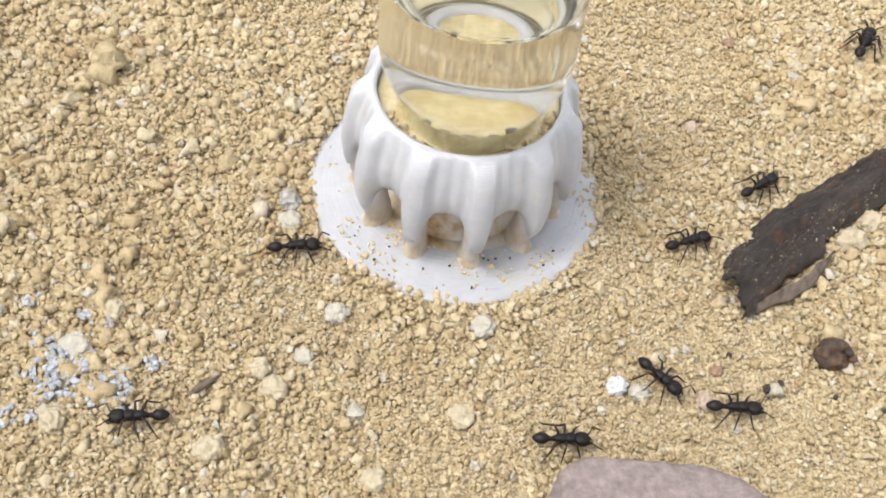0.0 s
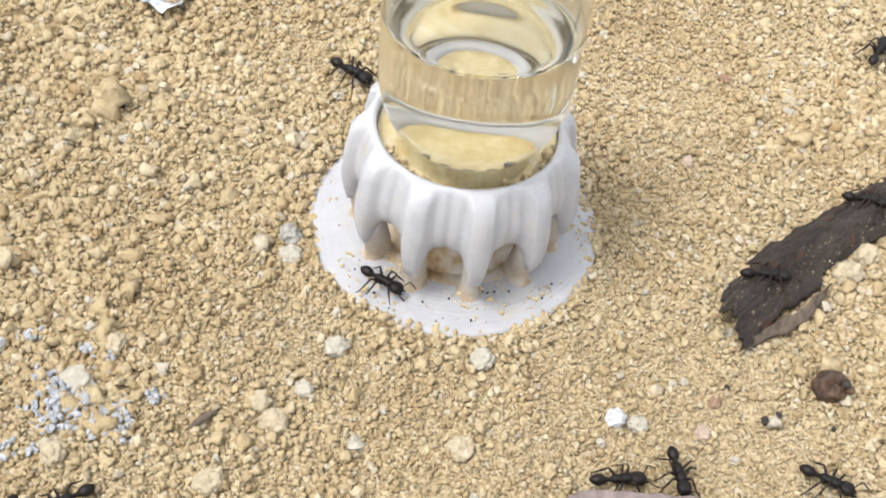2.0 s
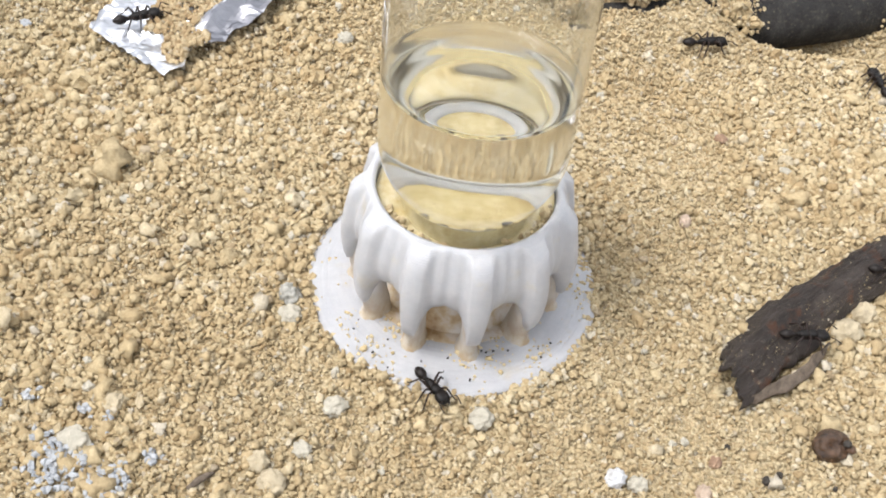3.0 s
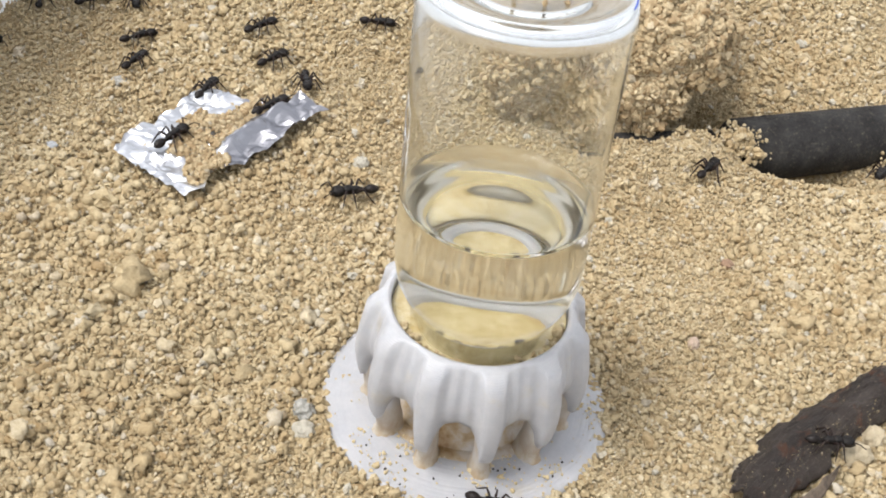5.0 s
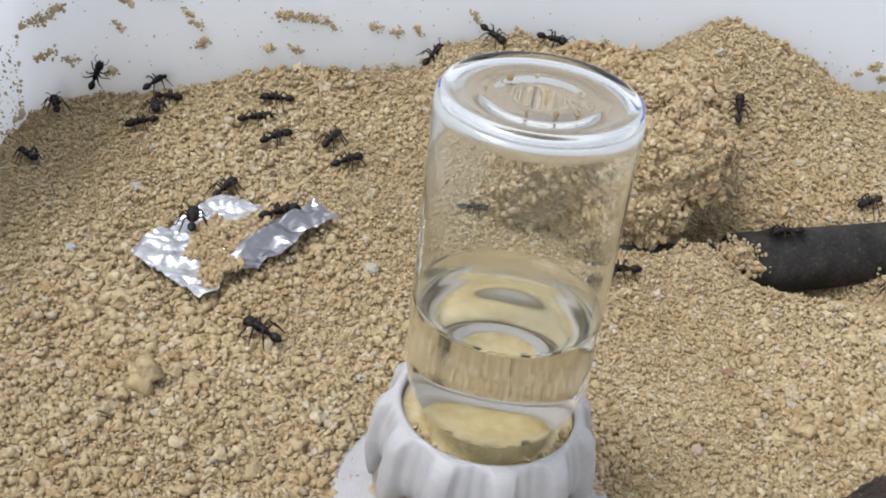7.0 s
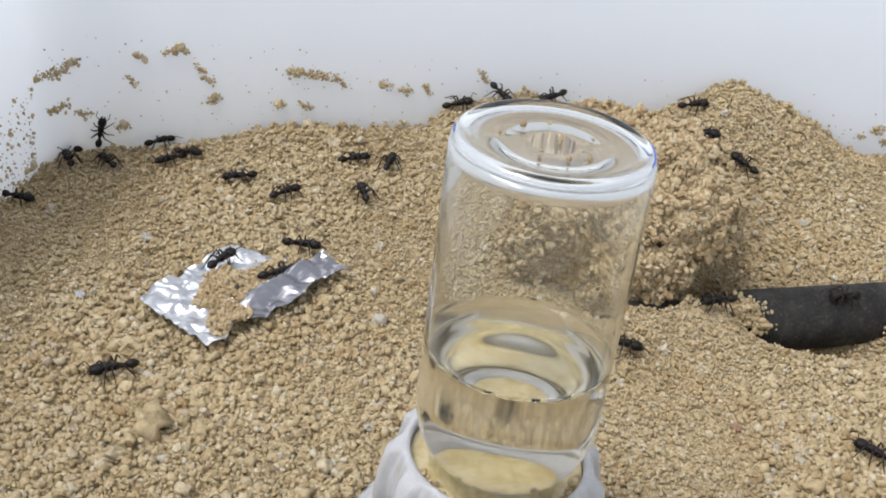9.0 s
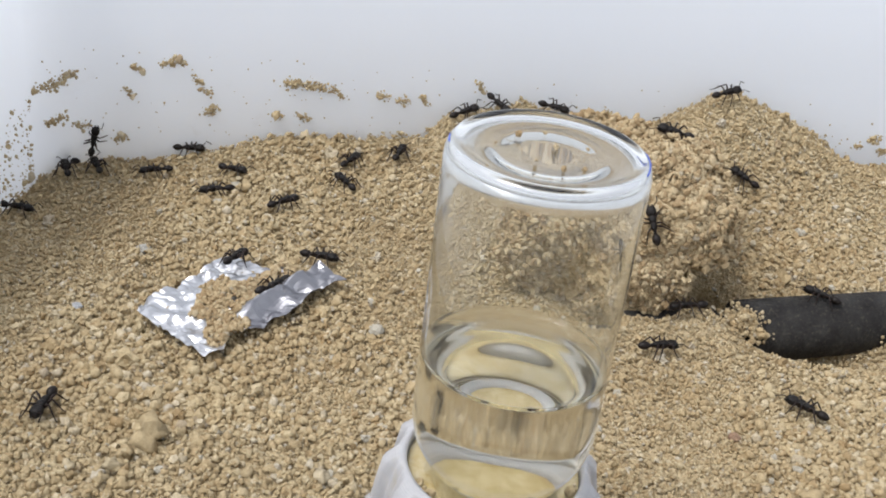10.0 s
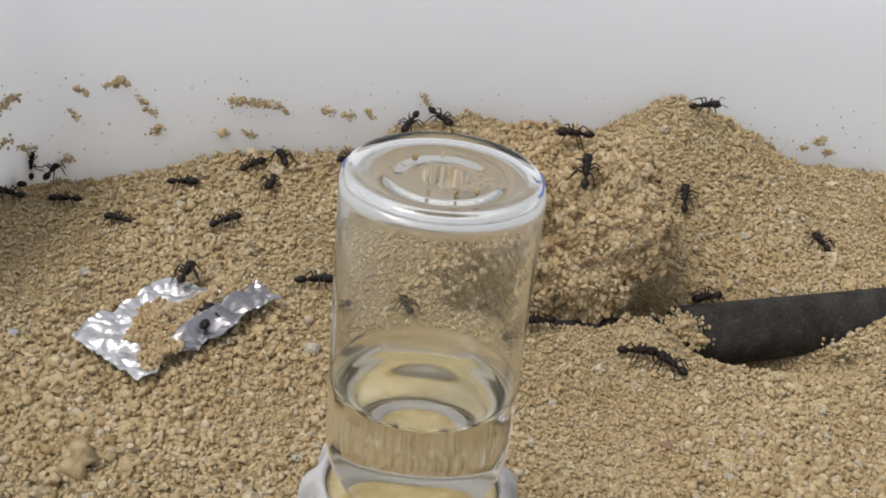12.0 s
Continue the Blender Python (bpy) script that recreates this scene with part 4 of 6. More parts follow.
# ---- the half-buried pipe ----
def build_pipe():
    a, b = Vector((4.13, 6.07, -0.52)), Vector((11.5, 8.39, -0.52))
    thing = base("rubber_pipe", 4.13, 6.07, -0.52, "dark grey rubber pipe half buried in sand", "pipe", rz=math.degrees(math.atan2(b.y - a.y, b.x - a.x)))
    long = (b - a).length
    prof = [(0.30, 0.0), (0.30, -0.02), (0.46, -0.02), (0.49, 0.0), (0.50, 0.03), (0.50, 1.2), (0.497, 2.4), (0.50, long), (0.36, long), (0.34, 0.3), (0.30, 0.0)]
    bm = lathe(prof, 48)
    for v in bm.verts:
        v.co = Vector((v.co.z, v.co.x, v.co.y)) * 1.0
        v.co.y *= 1 + 0.01 * math.sin(v.co.x * 2)
    part("hose", bm, RUBBER, thing)
    d = Vector((0.6, 5.4, -0.56)) - a
    turn = Matrix.Rotation(-math.atan2(b.y - a.y, b.x - a.x), 3, "Z")
    e = turn @ d
    bm = tube([(0.25, 0, 0), (-0.05, 0, 0), e * 0.35, e * 0.7, e], [0.33, 0.34, 0.34, 0.34, 0.33], 24)
    part("inner_tube", bm, RUBBER, thing, "thinner inner tube running under the sand")
    return thing


build_pipe()


def pipe_sand():
    """Sand heaped over the joint of the pipe, and single grains lying on it."""
    rng = np.random.RandomState(27)
    heaps = ((4.10, 5.88, -0.10, 0.13, 260), (4.02, 5.76, -0.14, 0.11, 190), (4.28, 5.62, -0.24, 0.10, 130), (6.75, 6.0, -0.42, 0.16, 110))
    p = np.concatenate([np.column_stack([rng.normal(x, r, n), rng.normal(y, r * 0.7, n), z + rng.normal(0, 0.04, n)]) for x, y, z, r, n in heaps])
    s = 0.027 * np.exp(rng.normal(0, 0.35, len(p)))
    u, a = rng.uniform(0.1, 5, 40) ** 1.1, rng.uniform(0.2, 3.0, 40)
    c = np.column_stack([4.3 + u * 0.953, 6.12 + u * 0.301 + 0.5 * np.cos(a), -0.54 + 0.505 * np.sin(a)])
    p, s = np.concatenate([p, c]), np.concatenate([s, 0.006 + 0.016 * rng.rand(40) ** 2])
    tagged(scatter("sand_on_pipe", p, s, SAND, 1, 28), "sand grains lying on and against the dark pipe", "sand", kind="stuff")


pipe_sand()


def wall_dirt():
    """Caked sand thrown up against the tub's walls."""
    rng = np.random.RandomState(9)
    clumps = [(-7.80, 0.66, 20), (-7.56, 0.70, 14), (-7.71, -0.05, 12), (-7.40, -0.20, 8), (-6.42, 0.91, 8), (-6.58, 0.49, 6), (-5.86, 0.99, 12), (-5.66, 1.15, 8), (-5.31, 0.76, 8), (-5.15, 0.55, 8), (-5.08, 0.06, 14), (-3.56, 0.78, 26), (-3.14, 0.79, 22), (-2.77, 0.79, 10), (-1.92, 0.68, 10), (-1.55, 0.62, 12), (-1.13, 0.74, 6), (-3.85, 0.13, 8), (-3.38, 0.19, 10), (-0.91, 0.06, 10), (-1.50, 0.01, 6), (-0.10, 1.14, 8), (0.74, 0.88, 6), (2.46, 0.75, 6), (2.71, 0.62, 8), (6.54, 0.57, 9), (6.85, 0.49, 8), (7.52, 0.41, 6), (7.83, 0.56, 10), (8.08, 0.33, 9), (6.09, 0.52, 8), (-6.76, -0.59, 8)]

    def wall_y(x):
        """The back wall, and the rounded corner where it turns into the side wall."""
        return 11.25 + 0.1 * x if x > -6.65 else 9.28 + math.sqrt(max(0, 1.3 ** 2 - (x + 6.65) ** 2))

    p, s = [], []
    for x, z, k in clumps:
        r = 0.03 + 0.022 * math.sqrt(k)
        tx, tz, lean = x - 1.1 * r, z + 0.3 * r, rng.normal(-0.25, 0.35)
        for n in range(int(k * 5)):
            tx, tz = tx + 2.2 * r / (k * 5), tz + lean * 2.2 * r / (k * 5)
            w = rng.normal(0, r * 0.34)
            px, pz = max(-7.93, tx + w), tz + rng.normal(0, r * 0.36) * (0.5 + rng.rand())
            p.append((px, wall_y(px) - rng.uniform(0.0, 0.045), pz))
            s.append(0.019 * math.exp(rng.normal(0, 0.45)))
    for _ in range(190):
        px = rng.uniform(-7.9, 9)
        p.append((px, wall_y(px) - 0.01, rng.uniform(-0.6, 1.3)))
        s.append(rng.uniform(0.008, 0.022))
    for _ in range(240):
        py = rng.uniform(7.5, 9.3)
        p.append((-7.94, py, -0.9 + 1.6 * rng.rand() ** 1.3))
        s.append(0.016 * math.exp(rng.normal(0, 0.6)))
    tagged(scatter("wall_sand", np.array(p), np.array(s), SAND, 1, 71), "clumps of sand stuck to the white tub wall", "sand", kind="stuff")


wall_dirt()


# ---- the ants ----
def boxy(c, r, p=2.8):
    """A rounded, slightly square body about c with half-lengths r."""
    bm = bmesh.new()
    bmesh.ops.create_icosphere(bm, subdivisions=3, radius=1)
    for v in bm.verts:
        k = (abs(v.co.x) ** p + abs(v.co.y) ** p + abs(v.co.z) ** p) ** (-1 / p)
        v.co = Vector(c) + Vector((v.co.x * r[0], v.co.y * r[1], v.co.z * r[2])) * k
    return bm


def build_ant():
    """One black ant, head towards +x, feet at z = 0."""
    ant = base("ant", 0, 0, 0, "black ant walking on sand", "ant", "ant colony")
    head = part("head", join(boxy((0.222, 0, 0.115), (0.083, 0.072, 0.056)), boxy((0.275, 0, 0.103), (0.038, 0.056, 0.036))), ANT, ant)
    for s in (1, -1):
        part("eye", blob((0.226, 0.067 * s, 0.130), (0.014, 0.009, 0.013), 2), ANT_RED, head)
        part("mandible", tube([(0.292, 0.034 * s, 0.098), (0.322, 0.030 * s, 0.092), (0.335, 0.008 * s, 0.088)], [0.013, 0.011, 0.004], 6), ANT_RED, head)
        part("antenna", tube([(0.282, 0.030 * s, 0.132), (0.315, 0.075 * s, 0.168), (0.335, 0.105 * s, 0.185), (0.375, 0.112 * s, 0.160), (0.43, 0.108 * s, 0.125)], [0.0075, 0.007, 0.0065, 0.007, 0.008], 6), ANT_LEG, head)
    part("thorax", join(boxy((0.098, 0, 0.120), (0.066, 0.054, 0.053)), boxy((0.012, 0, 0.112), (0.088, 0.045, 0.047)), tube([(0.12, 0, 0.12), (0.19, 0, 0.118)], [0.036, 0.032], 8)), ANT, ant)
    part("petiole", join(blob((-0.075, 0, 0.105), (0.028, 0.027, 0.038), 2), blob((-0.115, 0, 0.100), (0.026, 0.028, 0.029), 2), tube([(-0.03, 0, 0.10), (-0.14, 0, 0.095)], [0.019, 0.021], 6)), ANT, ant)
    gaster = blob((0, 0, 0), (0.096, 0.060, 0.057), 3)
    for v in gaster.verts:  # it tapers to the sting
        k = 1 - 0.30 * max(0.0, -v.co.x / 0.096) ** 1.5
        v.co = Vector((v.co.x - 0.212, v.co.y * k, v.co.z * k + 0.100 - 0.012 * (1 - k)))
    part("gaster", gaster, ANT_RED, ant)
    for s in (1, -1):
        for hip, knee, foot in (((0.105, 0.03, 0.095), (0.155, 0.105, 0.160), (0.225, 0.185, 0.0)), ((0.045, 0.03, 0.09), (0.04, 0.125, 0.17), (0.0, 0.215, 0.0)), ((0.0, 0.028, 0.085), (-0.075, 0.115, 0.17), (-0.185, 0.20, 0.0))):
            h, k, f = (Vector((p[0], p[1] * s, p[2])) for p in (hip, knee, foot))
            ank = k.lerp(f, 0.68)
            toe = f + Vector((f.x - k.x, f.y - k.y, 0)) * 0.22
            pts = [h - h, h.lerp(k, 0.12) - h + Vector((0, 0, -0.012)), h.lerp(k, 0.5) - h + Vector((0, 0, 0.012)), k - h, k.lerp(ank, 0.5) - h, ank - h, f - h + Vector((0, 0, 0.004)), toe - h + Vector((0, 0, 0.004))]
            leg = part("leg", tube(pts, [0.016, 0.012, 0.017, 0.0105, 0.0115, 0.0085, 0.006, 0.005], 7), ANT_LEG, ant)
            leg.location = h * U
    ant.scale = (0.91, 0.98, 0.98)
    return ant


ant_model = build_ant()


def trail(rows):
    return [(t, pose(x * U, y * U, (z + 0.025) * U, rx, ry, rz)) for t, x, y, z, rx, ry, rz in rows]


def stride(ant, rows):
    """Swing the legs in two tripods as far as the ant has walked; a resting ant keeps its legs still."""
    times, phase, k = [], [], 0.0
    ts = [r[0] for r in rows]
    where = [Vector(r[1:4]) for r in rows]
    steps = 100
    last = None
    for i in range(steps + 1):
        t = 12.0 * i / steps
        j = max(0, min(len(ts) - 2, sum(1 for q in ts if q <= t) - 1))
        f = (t - ts[j]) / max(1e-6, ts[j + 1] - ts[j])
        p = where[j].lerp(where[j + 1], min(1, max(0, f)))
        k += min(0.11, (p - last).length) * 15 if last else 0
        last = p
        times.append(t), phase.append(k)
    legs = [c for c in ant.children if c.name.startswith("leg")]
    for n, leg in enumerate(legs):
        at = leg.location.copy()
        turn = (n // 3 + n % 3) % 2
        side = 1 if n < 3 else -1
        out, before = [], None
        for i, (t, ph) in enumerate(zip(times, phase)):
            if before is not None and abs(ph - before) < 0.02 and 0 < i < steps and abs(phase[i + 1] - ph) < 0.02:
                continue
            a = ph + math.pi * turn + (0.6 * n if phase[-1] < 0.5 else 0)
            out.append((t, Matrix.Translation(at) @ pose(0, 0, 0, side * 9 * max(0, math.cos(a)), 0, side * 17 * math.sin(a))))
            before = ph
        walk(leg, out)


